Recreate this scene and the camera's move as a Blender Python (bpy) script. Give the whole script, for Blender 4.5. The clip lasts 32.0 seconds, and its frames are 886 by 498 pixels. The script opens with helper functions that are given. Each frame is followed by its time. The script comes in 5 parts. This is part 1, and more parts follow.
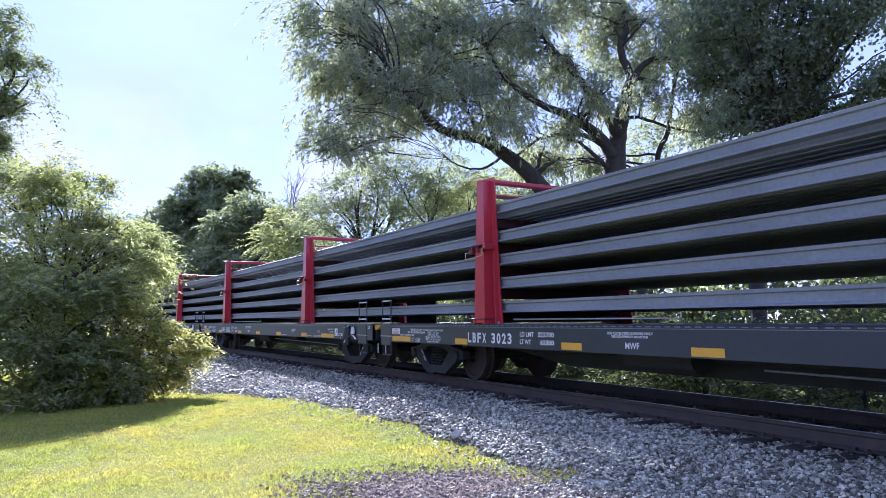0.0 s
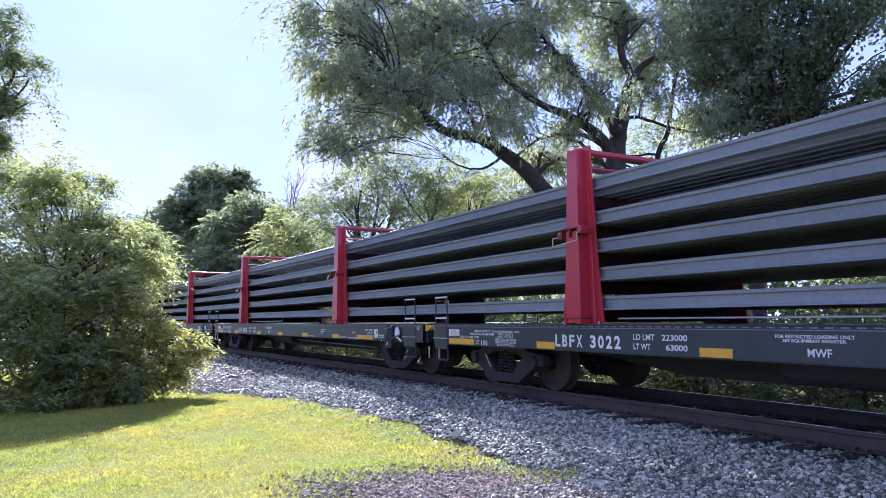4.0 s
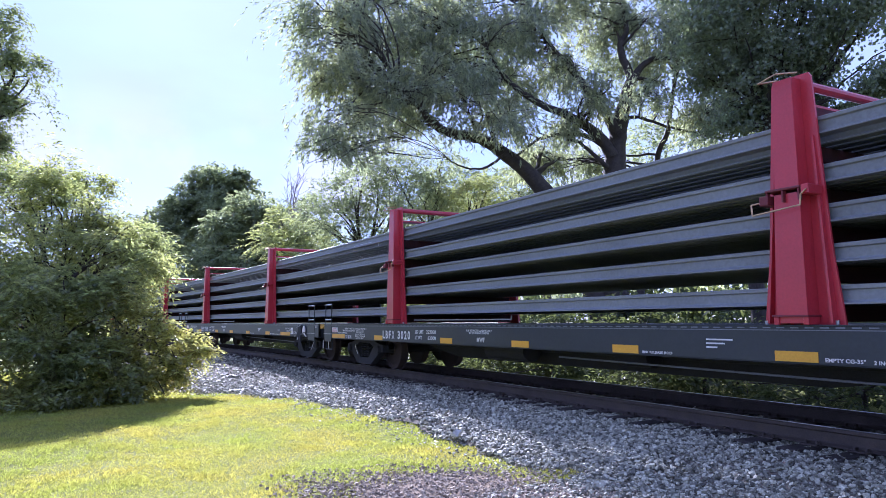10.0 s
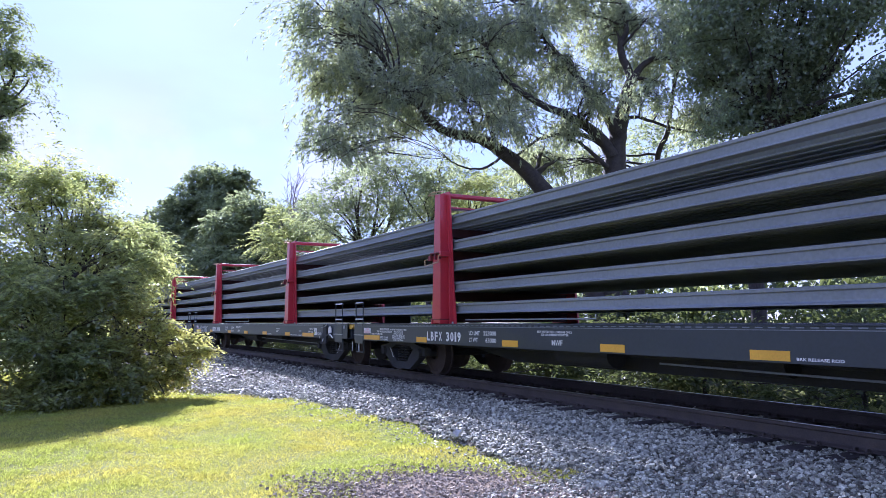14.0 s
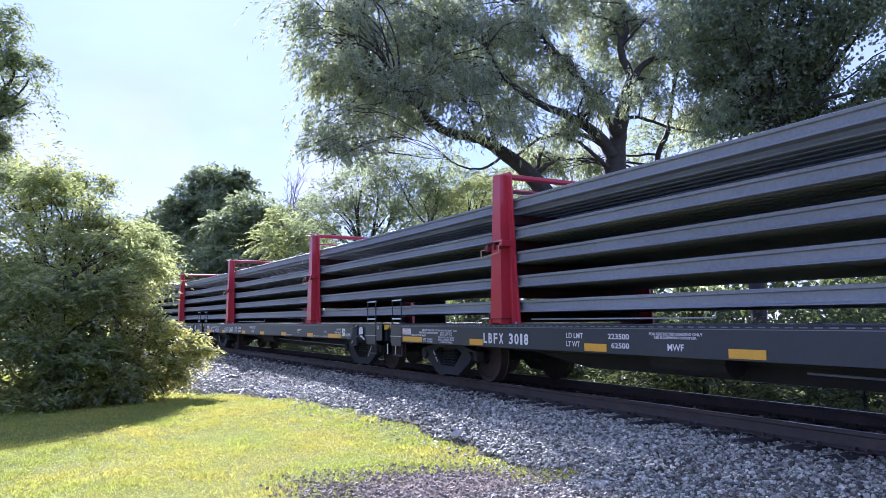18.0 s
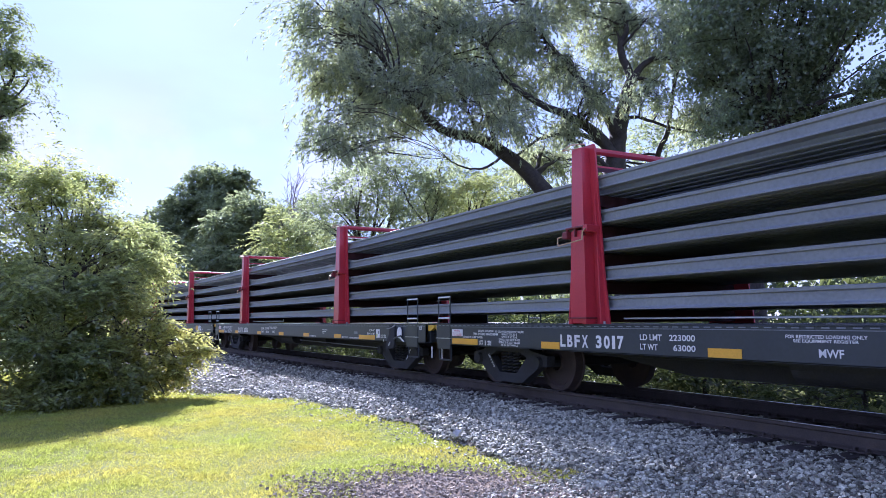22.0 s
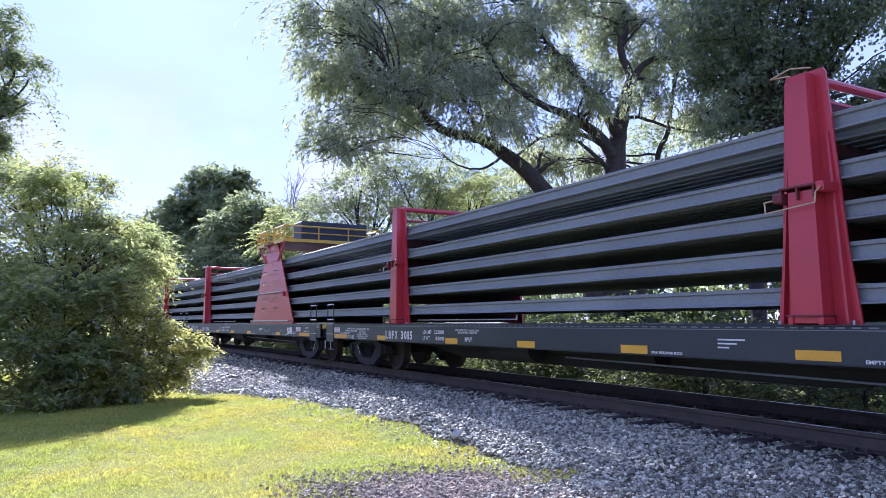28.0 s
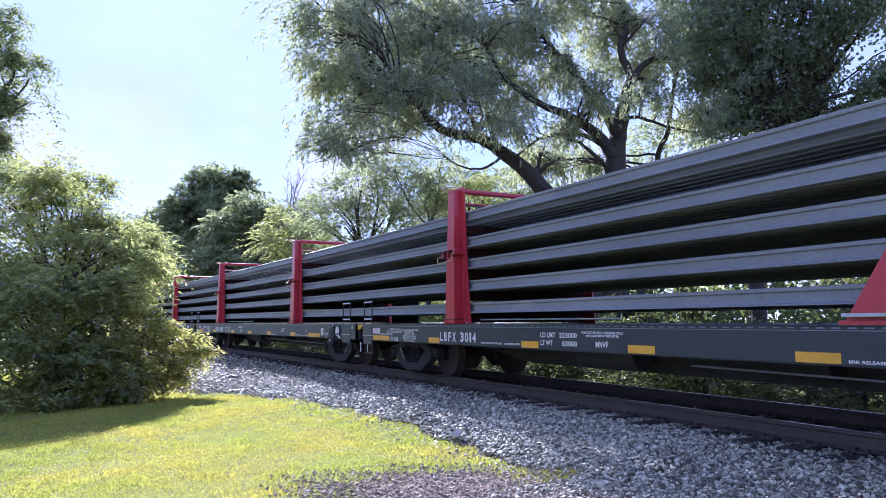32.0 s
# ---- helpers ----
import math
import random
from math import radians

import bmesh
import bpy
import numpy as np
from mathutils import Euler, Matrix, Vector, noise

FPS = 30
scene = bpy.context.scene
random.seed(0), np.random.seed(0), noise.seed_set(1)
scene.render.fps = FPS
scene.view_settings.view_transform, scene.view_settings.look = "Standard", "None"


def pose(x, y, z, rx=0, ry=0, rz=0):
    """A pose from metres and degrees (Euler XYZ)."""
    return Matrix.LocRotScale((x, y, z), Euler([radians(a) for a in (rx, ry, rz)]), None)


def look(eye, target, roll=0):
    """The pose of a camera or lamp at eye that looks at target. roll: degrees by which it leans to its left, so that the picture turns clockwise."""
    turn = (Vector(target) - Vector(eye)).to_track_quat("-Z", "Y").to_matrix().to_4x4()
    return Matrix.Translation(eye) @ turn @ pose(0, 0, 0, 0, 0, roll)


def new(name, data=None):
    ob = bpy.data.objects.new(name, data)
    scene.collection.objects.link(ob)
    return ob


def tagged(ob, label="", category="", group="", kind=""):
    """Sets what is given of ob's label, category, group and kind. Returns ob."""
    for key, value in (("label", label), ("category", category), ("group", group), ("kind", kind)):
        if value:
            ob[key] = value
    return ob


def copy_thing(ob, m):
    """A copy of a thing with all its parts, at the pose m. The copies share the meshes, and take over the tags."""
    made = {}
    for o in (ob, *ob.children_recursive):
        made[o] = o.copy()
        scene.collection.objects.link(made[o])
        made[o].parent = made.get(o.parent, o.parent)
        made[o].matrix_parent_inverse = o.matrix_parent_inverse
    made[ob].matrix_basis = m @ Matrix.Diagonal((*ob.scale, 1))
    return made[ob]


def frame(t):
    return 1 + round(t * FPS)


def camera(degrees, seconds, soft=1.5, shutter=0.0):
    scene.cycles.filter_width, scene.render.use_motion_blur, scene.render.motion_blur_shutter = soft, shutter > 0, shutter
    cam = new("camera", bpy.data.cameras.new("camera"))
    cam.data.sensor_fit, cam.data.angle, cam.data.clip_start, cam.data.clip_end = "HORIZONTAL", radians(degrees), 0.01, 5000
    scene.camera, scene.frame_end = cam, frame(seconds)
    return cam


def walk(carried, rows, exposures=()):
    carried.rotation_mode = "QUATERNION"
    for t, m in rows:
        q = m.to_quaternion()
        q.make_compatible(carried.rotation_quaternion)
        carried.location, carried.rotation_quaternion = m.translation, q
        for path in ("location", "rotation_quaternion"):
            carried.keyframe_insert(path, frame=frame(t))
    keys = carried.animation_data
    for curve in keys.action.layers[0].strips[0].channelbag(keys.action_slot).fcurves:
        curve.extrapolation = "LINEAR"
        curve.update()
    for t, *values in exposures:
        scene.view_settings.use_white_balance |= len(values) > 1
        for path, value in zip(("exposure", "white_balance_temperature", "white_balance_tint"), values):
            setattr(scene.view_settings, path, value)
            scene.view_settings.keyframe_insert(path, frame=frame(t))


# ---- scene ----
# ---- camera ----
RAIL_Z = 0.45                      # top of the rails above the lawn
CURVE_R = 547.3                    # radius of the track, its centre on the camera's side
TRACK_Y = 7.79
EYE = (0.0, 0.0, RAIL_Z + 1.12)
HEAD, TILT = 0.48631, 0.10096      # turn from the track's line, upward tilt
cam = camera(64.1, 32.0, soft=0.85)
aim = (-math.cos(HEAD) * math.cos(TILT), math.sin(HEAD) * math.cos(TILT), EYE[2] + math.sin(TILT))
still = look(EYE, aim, -0.34)
walk(cam, [(0.0, still), (32.0, still)], exposures=[(0.0, 1.46, 5000, 30), (32.0, 1.46, 5000, 30)])

# ---- light ----
SUN_AZ, SUN_EL = radians(-7.2), radians(29.0)      # turn from the track's far end towards the camera's side; height
sun_dir = Vector((-math.cos(SUN_AZ) * math.cos(SUN_EL), -math.sin(SUN_AZ) * math.cos(SUN_EL), math.sin(SUN_EL)))
world = bpy.data.worlds.new("sky")
scene.world = world
world.use_nodes = True
wn, wl = world.node_tree.nodes, world.node_tree.links
sky = wn.new("ShaderNodeTexSky")
sky.sky_type, sky.sun_disc = "NISHITA", False
sky.sun_elevation, sky.sun_rotation = SUN_EL, math.atan2(sun_dir.x, sun_dir.y)
sky.air_density, sky.dust_density, sky.ozone_density = 1.0, 0.15, 2.0
wn["Background"].inputs[1].default_value = 0.071
# thin summer cloud, thicker towards the horizon
tc = wn.new("ShaderNodeTexCoord")
mapping = wn.new("ShaderNodeMapping")
mapping.inputs["Scale"].default_value = (1.6, 1.6, 4.5)
cloud = wn.new("ShaderNodeTexNoise")
cloud.inputs["Scale"].default_value, cloud.inputs["Detail"].default_value = 2.3, 7.0
ramp = wn.new("ShaderNodeValToRGB")
ramp.color_ramp.elements[0].position, ramp.color_ramp.elements[1].position = 0.40, 0.80
ramp.color_ramp.elements[0].color = (0.55, 0.55, 0.55, 1)
ramp.color_ramp.elements[1].color = (0.95, 0.95, 0.95, 1)
mixc = wn.new("ShaderNodeMixRGB")
mixc.inputs[2].default_value = (4.05, 4.5, 6.5, 1)
wl.new(tc.outputs["Generated"], mapping.inputs[0])
wl.new(mapping.outputs[0], cloud.inputs["Vector"])
wl.new(cloud.outputs["Fac"], ramp.inputs[0])
wl.new(ramp.outputs[0], mixc.inputs[0])
wl.new(sky.outputs[0], mixc.inputs[1])
# a bank of low white cumulus over the horizon
split = wn.new("ShaderNodeSeparateXYZ")
low = wn.new("ShaderNodeMapRange")
low.interpolation_type = "SMOOTHSTEP"
for key, val in (("From Min", 0.34), ("From Max", 0.17), ("To Min", 0.0), ("To Max", 1.0)):
    low.inputs[key].default_value = val
heap = wn.new("ShaderNodeTexNoise")
heap.inputs["Scale"].default_value, heap.inputs["Detail"].default_value = 5.2, 8.0
puff = wn.new("ShaderNodeMapRange")
puff.interpolation_type = "SMOOTHSTEP"
for key, val in (("From Min", 0.47), ("From Max", 0.60), ("To Min", 0.0), ("To Max", 0.8)):
    puff.inputs[key].default_value = val
share = wn.new("ShaderNodeMath")
share.operation = "MULTIPLY"
mixd = wn.new("ShaderNodeMixRGB")
mixd.inputs[2].default_value = (5.5, 5.25, 6.6, 1)
wl.new(tc.outputs["Generated"], split.inputs[0])
wl.new(split.outputs[2], low.inputs["Value"])
wl.new(tc.outputs["Generated"], heap.inputs["Vector"])
wl.new(heap.outputs["Fac"], puff.inputs["Value"])
wl.new(low.outputs[0], share.inputs[0])
wl.new(puff.outputs[0], share.inputs[1])
wl.new(share.outputs[0], mixd.inputs[0])
wl.new(mixc.outputs[0], mixd.inputs[1])
wl.new(mixd.outputs[0], wn["Background"].inputs[0])
sun = new("sun", bpy.data.lights.new("sun", "SUN"))
sun.data.energy, sun.data.angle, sun.data.color = 5.0, radians(0.6), (1.0, 0.93, 0.82)
sun.matrix_world = look((0, 0, 40), Vector((0, 0, 40)) - sun_dir)


# ---- materials ----
def material(name, base, rough=0.7, metal=0.0, dark=None, scale=8.0, fine=60.0, bump=0.2, spread=0.0, spec=0.5):
    """Painted or natural surface: two scales of noise between a dark and a base colour, with a fine bump."""
    m = bpy.data.materials.new(name)
    m.use_nodes = True
    n, l = m.node_tree.nodes, m.node_tree.links
    b = n["Principled BSDF"]
    dark = dark or tuple(c * 0.7 for c in base)
    pos = n.new("ShaderNodeTexCoord")
    big, small = n.new("ShaderNodeTexNoise"), n.new("ShaderNodeTexNoise")
    big.inputs["Scale"].default_value, big.inputs["Detail"].default_value = scale, 6
    small.inputs["Scale"].default_value, small.inputs["Detail"].default_value = fine, 4
    both = n.new("ShaderNodeMath")
    both.operation = "MULTIPLY_ADD"
    both.inputs[1].default_value = 0.45
    half = n.new("ShaderNodeMath")
    half.operation = "MULTIPLY"
    half.inputs[1].default_value = 0.55
    rampc = n.new("ShaderNodeValToRGB")
    rampc.color_ramp.elements[0].position, rampc.color_ramp.elements[1].position = 0.32, 0.66
    rampc.color_ramp.elements[0].color, rampc.color_ramp.elements[1].color = (*dark, 1), (*base, 1)
    l.new(pos.outputs["Object"], big.inputs["Vector"])
    l.new(pos.outputs["Object"], small.inputs["Vector"])
    l.new(big.outputs["Fac"], half.inputs[0])
    l.new(small.outputs["Fac"], both.inputs[0])
    l.new(half.outputs[0], both.inputs[2])
    l.new(both.outputs[0], rampc.inputs[0])
    out = rampc.outputs[0]
    if spread:
        info, geo = n.new("ShaderNodeObjectInfo"), n.new("ShaderNodeNewGeometry")
        add = n.new("ShaderNodeMath")
        add.operation = "ADD"
        wrap = n.new("ShaderNodeMath")
        wrap.operation = "FRACT"
        scl = n.new("ShaderNodeMapRange")
        scl.inputs["To Min"].default_value, scl.inputs["To Max"].default_value = 1 - spread, 1 + spread
        hsv = n.new("ShaderNodeHueSaturation")
        l.new(info.outputs["Random"], add.inputs[0])
        l.new(geo.outputs["Random Per Island"], add.inputs[1])
        l.new(add.outputs[0], wrap.inputs[0])
        l.new(wrap.outputs[0], scl.inputs["Value"])
        l.new(scl.outputs[0], hsv.inputs["Value"])
        l.new(out, hsv.inputs["Color"])
        out = hsv.outputs[0]
    l.new(out, b.inputs["Base Color"])
    b.inputs["Roughness"].default_value, b.inputs["Metallic"].default_value = rough, metal
    b.inputs["Specular IOR Level"].default_value = spec
    if bump:
        bp = n.new("ShaderNodeBump")
        bp.inputs["Strength"].default_value, bp.inputs["Distance"].default_value = bump, 0.02
        l.new(small.outputs["Fac"], bp.inputs["Height"])
        l.new(bp.outputs[0], b.inputs["Normal"])
    return m


def leaf_material(name, base, glow, share=0.45, gloss=0.12, spread=0.35, dry=None, patch=0.6):
    """Leaves: a diffuse face, light that passes through, a little gloss; each leaf differs."""
    m = bpy.data.materials.new(name)
    m.use_nodes = True
    n, l = m.node_tree.nodes, m.node_tree.links
    n.remove(n["Principled BSDF"])
    geo = n.new("ShaderNodeNewGeometry")
    scl = n.new("ShaderNodeMapRange")
    scl.inputs["To Min"].default_value, scl.inputs["To Max"].default_value = 1 - spread, 1 + spread
    l.new(geo.outputs["Random Per Island"], scl.inputs["Value"])
    cols = []
    for c in (base, glow):
        hsv = n.new("ShaderNodeHueSaturation")
        hsv.inputs["Color"].default_value = (*c, 1)
        if dry:
            # patches of another tint
            pos, area, mix = n.new("ShaderNodeTexCoord"), n.new("ShaderNodeTexNoise"), n.new("ShaderNodeMixRGB")
            area.inputs["Scale"].default_value, area.inputs["Detail"].default_value = patch, 5
            edge = n.new("ShaderNodeMapRange")
            edge.inputs["From Min"].default_value, edge.inputs["From Max"].default_value = 0.40, 0.62
            mix.inputs[1].default_value = (*c, 1)
            mix.inputs[2].default_value = (c[0] * dry[0], c[1] * dry[1], c[2] * dry[2], 1)
            l.new(pos.outputs["Object"], area.inputs["Vector"])
            l.new(area.outputs["Fac"], edge.inputs["Value"])
            l.new(edge.outputs[0], mix.inputs[0])
            l.new(mix.outputs[0], hsv.inputs["Color"])
        l.new(scl.outputs[0], hsv.inputs["Value"])
        cols.append(hsv)
    d, t, g = n.new("ShaderNodeBsdfDiffuse"), n.new("ShaderNodeBsdfTranslucent"), n.new("ShaderNodeBsdfGlossy")
    g.inputs["Roughness"].default_value = 0.38
    l.new(cols[0].outputs[0], d.inputs[0])
    l.new(cols[1].outputs[0], t.inputs[0])
    m1, m2 = n.new("ShaderNodeMixShader"), n.new("ShaderNodeMixShader")
    m1.inputs[0].default_value, m2.inputs[0].default_value = share, gloss
    l.new(d.outputs[0], m1.inputs[1])
    l.new(t.outputs[0], m1.inputs[2])
    l.new(m1.outputs[0], m2.inputs[1])
    l.new(g.outputs[0], m2.inputs[2])
    l.new(m2.outputs[0], n["Material Output"].inputs[0])
    return m


M_RED = material("red_paint", (0.50, 0.040, 0.055), 0.30, 0, (0.39, 0.030, 0.042), 1.5, 40, 0.05)
M_REDD = material("red_oxide", (0.20, 0.026, 0.034), 0.65, 0, (0.11, 0.018, 0.022), 4, 50, 0.1)
# a darker red oxide for the cross beams between the tiers
M_BEAM = material("dark_red_oxide", (0.075, 0.020, 0.024), 0.75, 0, (0.040, 0.014, 0.016), 4, 50, 0.1)
M_BLACK = material("black_car_paint", (0.034, 0.041, 0.048), 0.45, 0, (0.024, 0.029, 0.034), 1.2, 30, 0.05)
M_UNDER = material("brake_dust_black", (0.038, 0.038, 0.040), 0.85, 0, (0.022, 0.022, 0.023), 3, 40, 0.2)
M_WHEEL = material("rusty_wheel_steel", (0.075, 0.052, 0.045), 0.75, 0.1, (0.040, 0.030, 0.027), 3, 40, 0.15)
M_STEEL = material("mill_scale_rail_steel", (0.240, 0.254, 0.260), 0.5, 0.0, (0.160, 0.169, 0.174), 0.8, 25, 0.08, spread=0.10, spec=0.35)
M_RAIL = material("rusty_rail", (0.105, 0.082, 0.068), 0.8, 0.1, (0.055, 0.043, 0.037), 4, 60, 0.2)
M_SHINE = material("polished_railhead", (0.62, 0.62, 0.63), 0.30, 0.9, (0.48, 0.47, 0.46), 2, 40, 0.03)
M_TIE = material("creosoted_oak", (0.060, 0.048, 0.040), 0.85, 0, (0.028, 0.023, 0.020), 3, 22, 0.5, spread=0.25)
M_YEL = material("yellow_reflective_sheet", (0.78, 0.42, 0.03), 0.45, 0, (0.62, 0.32, 0.02), 3, 50, 0.03)
M_YRAIL = material("yellow_safety_paint", (0.72, 0.45, 0.04), 0.45, 0, (0.5, 0.3, 0.03), 4, 50, 0.08)
M_WHITE = material("white_stencil", (0.78, 0.78, 0.76), 0.6, 0, (0.62, 0.62, 0.60), 6, 70, 0.03)
M_PLAC = material("white_placard", (0.80, 0.79, 0.77), 0.5, 0, (0.70, 0.69, 0.67), 4, 60, 0.02)
M_PINK = material("faded_red_print", (0.60, 0.18, 0.20), 0.6, 0, (0.5, 0.14, 0.15), 6, 60, 0.02)
M_GREYP = material("grey_plate", (0.22, 0.24, 0.27), 0.5, 0.2, (0.16, 0.17, 0.19), 6, 60, 0.02)
M_GALV = material("galvanised_steel", (0.50, 0.51, 0.52), 0.42, 0.7, (0.36, 0.37, 0.38), 5, 60, 0.04)
M_BRASS = material("bare_wire_handle", (0.62, 0.45, 0.26), 0.42, 0.6, (0.42, 0.26, 0.15), 9, 60, 0.05)
M_BOXN = material("navy_machine_cover", (0.035, 0.042, 0.065), 0.55, 0, (0.022, 0.027, 0.045), 2, 30, 0.08)
M_STONE = material("ballast_granite", (0.50, 0.485, 0.36), 0.6, 0, (0.155, 0.15, 0.112), 9, 55, 0.3, spread=0.75, spec=0.35)
M_PEBBLE = material("dusty_pebbles", (0.44, 0.365, 0.27), 0.85, 0, (0.17, 0.135, 0.10), 12, 60, 0.3, spread=0.6)
M_ROCK = material("pale_limestone", (0.58, 0.57, 0.52), 0.8, 0, (0.40, 0.39, 0.35), 12, 60, 0.3)
M_BARK = material("grey_bark", (0.075, 0.062, 0.052), 0.9, 0, (0.028, 0.023, 0.020), 5, 30, 0.7)
M_DEAD = material("bleached_dead_wood", (0.30, 0.26, 0.23), 0.85, 0, (0.18, 0.15, 0.13), 5, 30, 0.4)
L_WILLOW = leaf_material("willow_leaf", (0.150, 0.180, 0.125), (0.46, 0.53, 0.27), 0.5, 0.10, 0.45, (1.15, 1.08, 0.9), 0.35)
L_MAPLE = leaf_material("maple_leaf", (0.115, 0.150, 0.098), (0.38, 0.45, 0.18), 0.48, 0.08)
L_LOCUST = leaf_material("locust_leaf", (0.105, 0.14, 0.07), (0.36, 0.42, 0.14), 0.5, 0.08)
L_BUSH = leaf_material("shrub_leaf", (0.105, 0.138, 0.070), (0.52, 0.58, 0.18), 0.56, 0.07, 0.42, (1.22, 1.12, 1.0), 0.9)
# brighter, yellower copy of the shrub leaf: sunlight put into its colour
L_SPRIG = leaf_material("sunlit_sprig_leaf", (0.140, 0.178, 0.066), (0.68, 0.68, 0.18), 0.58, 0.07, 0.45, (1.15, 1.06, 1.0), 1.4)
# leaf colour darkened to stand for the tree shade behind the track
L_SHADE = leaf_material("shaded_thicket_leaf", (0.032, 0.046, 0.026), (0.22, 0.26, 0.07), 0.4, 0.03)
L_FAR = leaf_material("woodland_leaf", (0.130, 0.165, 0.095), (0.48, 0.54, 0.24), 0.55, 0.08)
L_LIGHT = leaf_material("pale_willow_leaf", (0.18, 0.22, 0.08), (0.60, 0.64, 0.20), 0.5, 0.10)
L_GRASS = leaf_material("grass_blade", (0.23, 0.27, 0.050), (0.50, 0.55, 0.09), 0.5, 0.03, 0.35, (1.30, 1.06, 1.1), 0.55)


def ground_material():
    m = bpy.data.materials.new("lawn_and_gravel")
    m.use_nodes = True
    n, l = m.node_tree.nodes, m.node_tree.links
    b = n["Principled BSDF"]
    pos = n.new("ShaderNodeTexCoord")

    def noise_at(s, detail=6):
        q = n.new("ShaderNodeTexNoise")
        q.inputs["Scale"].default_value, q.inputs["Detail"].default_value = s, detail
        l.new(pos.outputs["Object"], q.inputs["Vector"])
        return q

    def ramp_of(q, a, b2, c0, c1):
        r = n.new("ShaderNodeValToRGB")
        r.color_ramp.elements[0].position, r.color_ramp.elements[1].position = a, b2
        r.color_ramp.elements[0].color, r.color_ramp.elements[1].color = (*c0, 1), (*c1, 1)
        l.new(q.outputs[0], r.inputs[0])
        return r

    lawn = ramp_of(noise_at(3.2, 10), 0.38, 0.62, (0.17, 0.18, 0.035), (0.30, 0.30, 0.06))
    thatch = ramp_of(noise_at(38), 0.40, 0.62, (0.27, 0.26, 0.085), (0.12, 0.15, 0.035))
    mix1 = n.new("ShaderNodeMixRGB")
    mix1.inputs[0].default_value = 0.6
    l.new(lawn.outputs[0], mix1.inputs[1])
    l.new(thatch.outputs[0], mix1.inputs[2])
    dirt = ramp_of(noise_at(30), 0.35, 0.65, (0.13, 0.10, 0.055), (0.30, 0.25, 0.15))
    patch = ramp_of(noise_at(2.2, 9), 0.64, 0.76, (0, 0, 0), (0.4, 0.4, 0.4))
    mix2 = n.new("ShaderNodeMixRGB")
    l.new(patch.outputs[0], mix2.inputs[0])
    l.new(mix1.outputs[0], mix2.inputs[1])
    l.new(dirt.outputs[0], mix2.inputs[2])
    l.new(mix2.outputs[0], b.inputs["Base Color"])
    b.inputs["Roughness"].default_value = 0.95
    b.inputs["Specular IOR Level"].default_value = 0.15
    bp = n.new("ShaderNodeBump")
    bp.inputs["Strength"].default_value, bp.inputs["Distance"].default_value = 1.0, 0.06
    l.new(noise_at(22, 8).outputs[0], bp.inputs["Height"])
    l.new(bp.outputs[0], b.inputs["Normal"])
    return m


M_GROUND = ground_material()
M_DIRT = material("pale_dirt", (0.34, 0.265, 0.18), 0.95, 0, (0.13, 0.10, 0.07), 7, 55, 1.0, spec=0.15)
M_GRAVEL = material("gravel_and_dirt", (0.25, 0.22, 0.165), 0.95, 0, (0.075, 0.064, 0.052), 9, 38, 1.0, spec=0.2)


# ---- geometry helpers ----
def thing(name, label, category, group="", kind=""):
    return tagged(new(name), label, category, group, kind)


def link_mesh(name, mesh, mat, parent=None, label=""):
    if mat and not mesh.materials:
        mesh.materials.append(mat)
    ob = new(name, mesh)
    if parent:
        ob.parent = parent
    if label:
        ob["label"] = label
    return ob


def part(name, bm, mat, parent, label=""):
    mesh = bpy.data.meshes.new(name)
    bm.to_mesh(mesh)
    bm.free()
    return link_mesh(name, mesh, mat, parent, label)


def box(bm, x0, x1, y0, y1, z0, z1, bevel=0.0):
    r = bmesh.ops.create_cube(bm, size=1.0)
    m = Matrix.Translation(((x0 + x1) / 2, (y0 + y1) / 2, (z0 + z1) / 2)) @ Matrix.Diagonal((x1 - x0, y1 - y0, z1 - z0, 1))
    bmesh.ops.transform(bm, matrix=m, verts=r["verts"])
    if bevel:
        edges = list({e for v in r["verts"] for e in v.link_edges})
        bmesh.ops.bevel(bm, geom=edges, offset=bevel, segments=1, affect="EDGES")
    return bm


def boxed(x0, x1, y0, y1, z0, z1, bevel=0.0):
    return box(bmesh.new(), x0, x1, y0, y1, z0, z1, bevel)


def rod(bm, a, b, r0, r1=None, sides=8):
    """A round bar from a to b."""
    a, b = Vector(a), Vector(b)
    d = b - a
    g = bmesh.ops.create_cone(bm, cap_ends=True, segments=sides, radius1=r0, radius2=r0 if r1 is None else r1, depth=d.length)
    m = Matrix.Translation((a + b) / 2) @ d.to_track_quat("Z", "Y").to_matrix().to_4x4()
    bmesh.ops.transform(bm, matrix=m, verts=g["verts"])
    return bm


def rods(points, r, sides=6):
    bm = bmesh.new()
    for a, b in zip(points, points[1:]):
        rod(bm, a, b, r, None, sides)
    return bm


def prism(bm, outline, y0, y1):
    """A plate: the outline in x and z, from y0 to y1."""
    front = [bm.verts.new((x, y0, z)) for x, z in outline]
    back = [bm.verts.new((x, y1, z)) for x, z in outline]
    bm.faces.new(front)
    bm.faces.new(back[::-1])
    for i in range(len(front)):
        j = (i + 1) % len(front)
        bm.faces.new((front[j], front[i], back[i], back[j]))
    bmesh.ops.recalc_face_normals(bm, faces=bm.faces)
    return bm


def plate(outline, y0, y1):
    return prism(bmesh.new(), outline, y0, y1)


def disc(x, y0, y1, z, r, sides=24, squash=1.0):
    return plate([(x + squash * r * math.cos(2 * math.pi * i / sides), z + r * math.sin(2 * math.pi * i / sides)) for i in range(sides)], y0, y1)


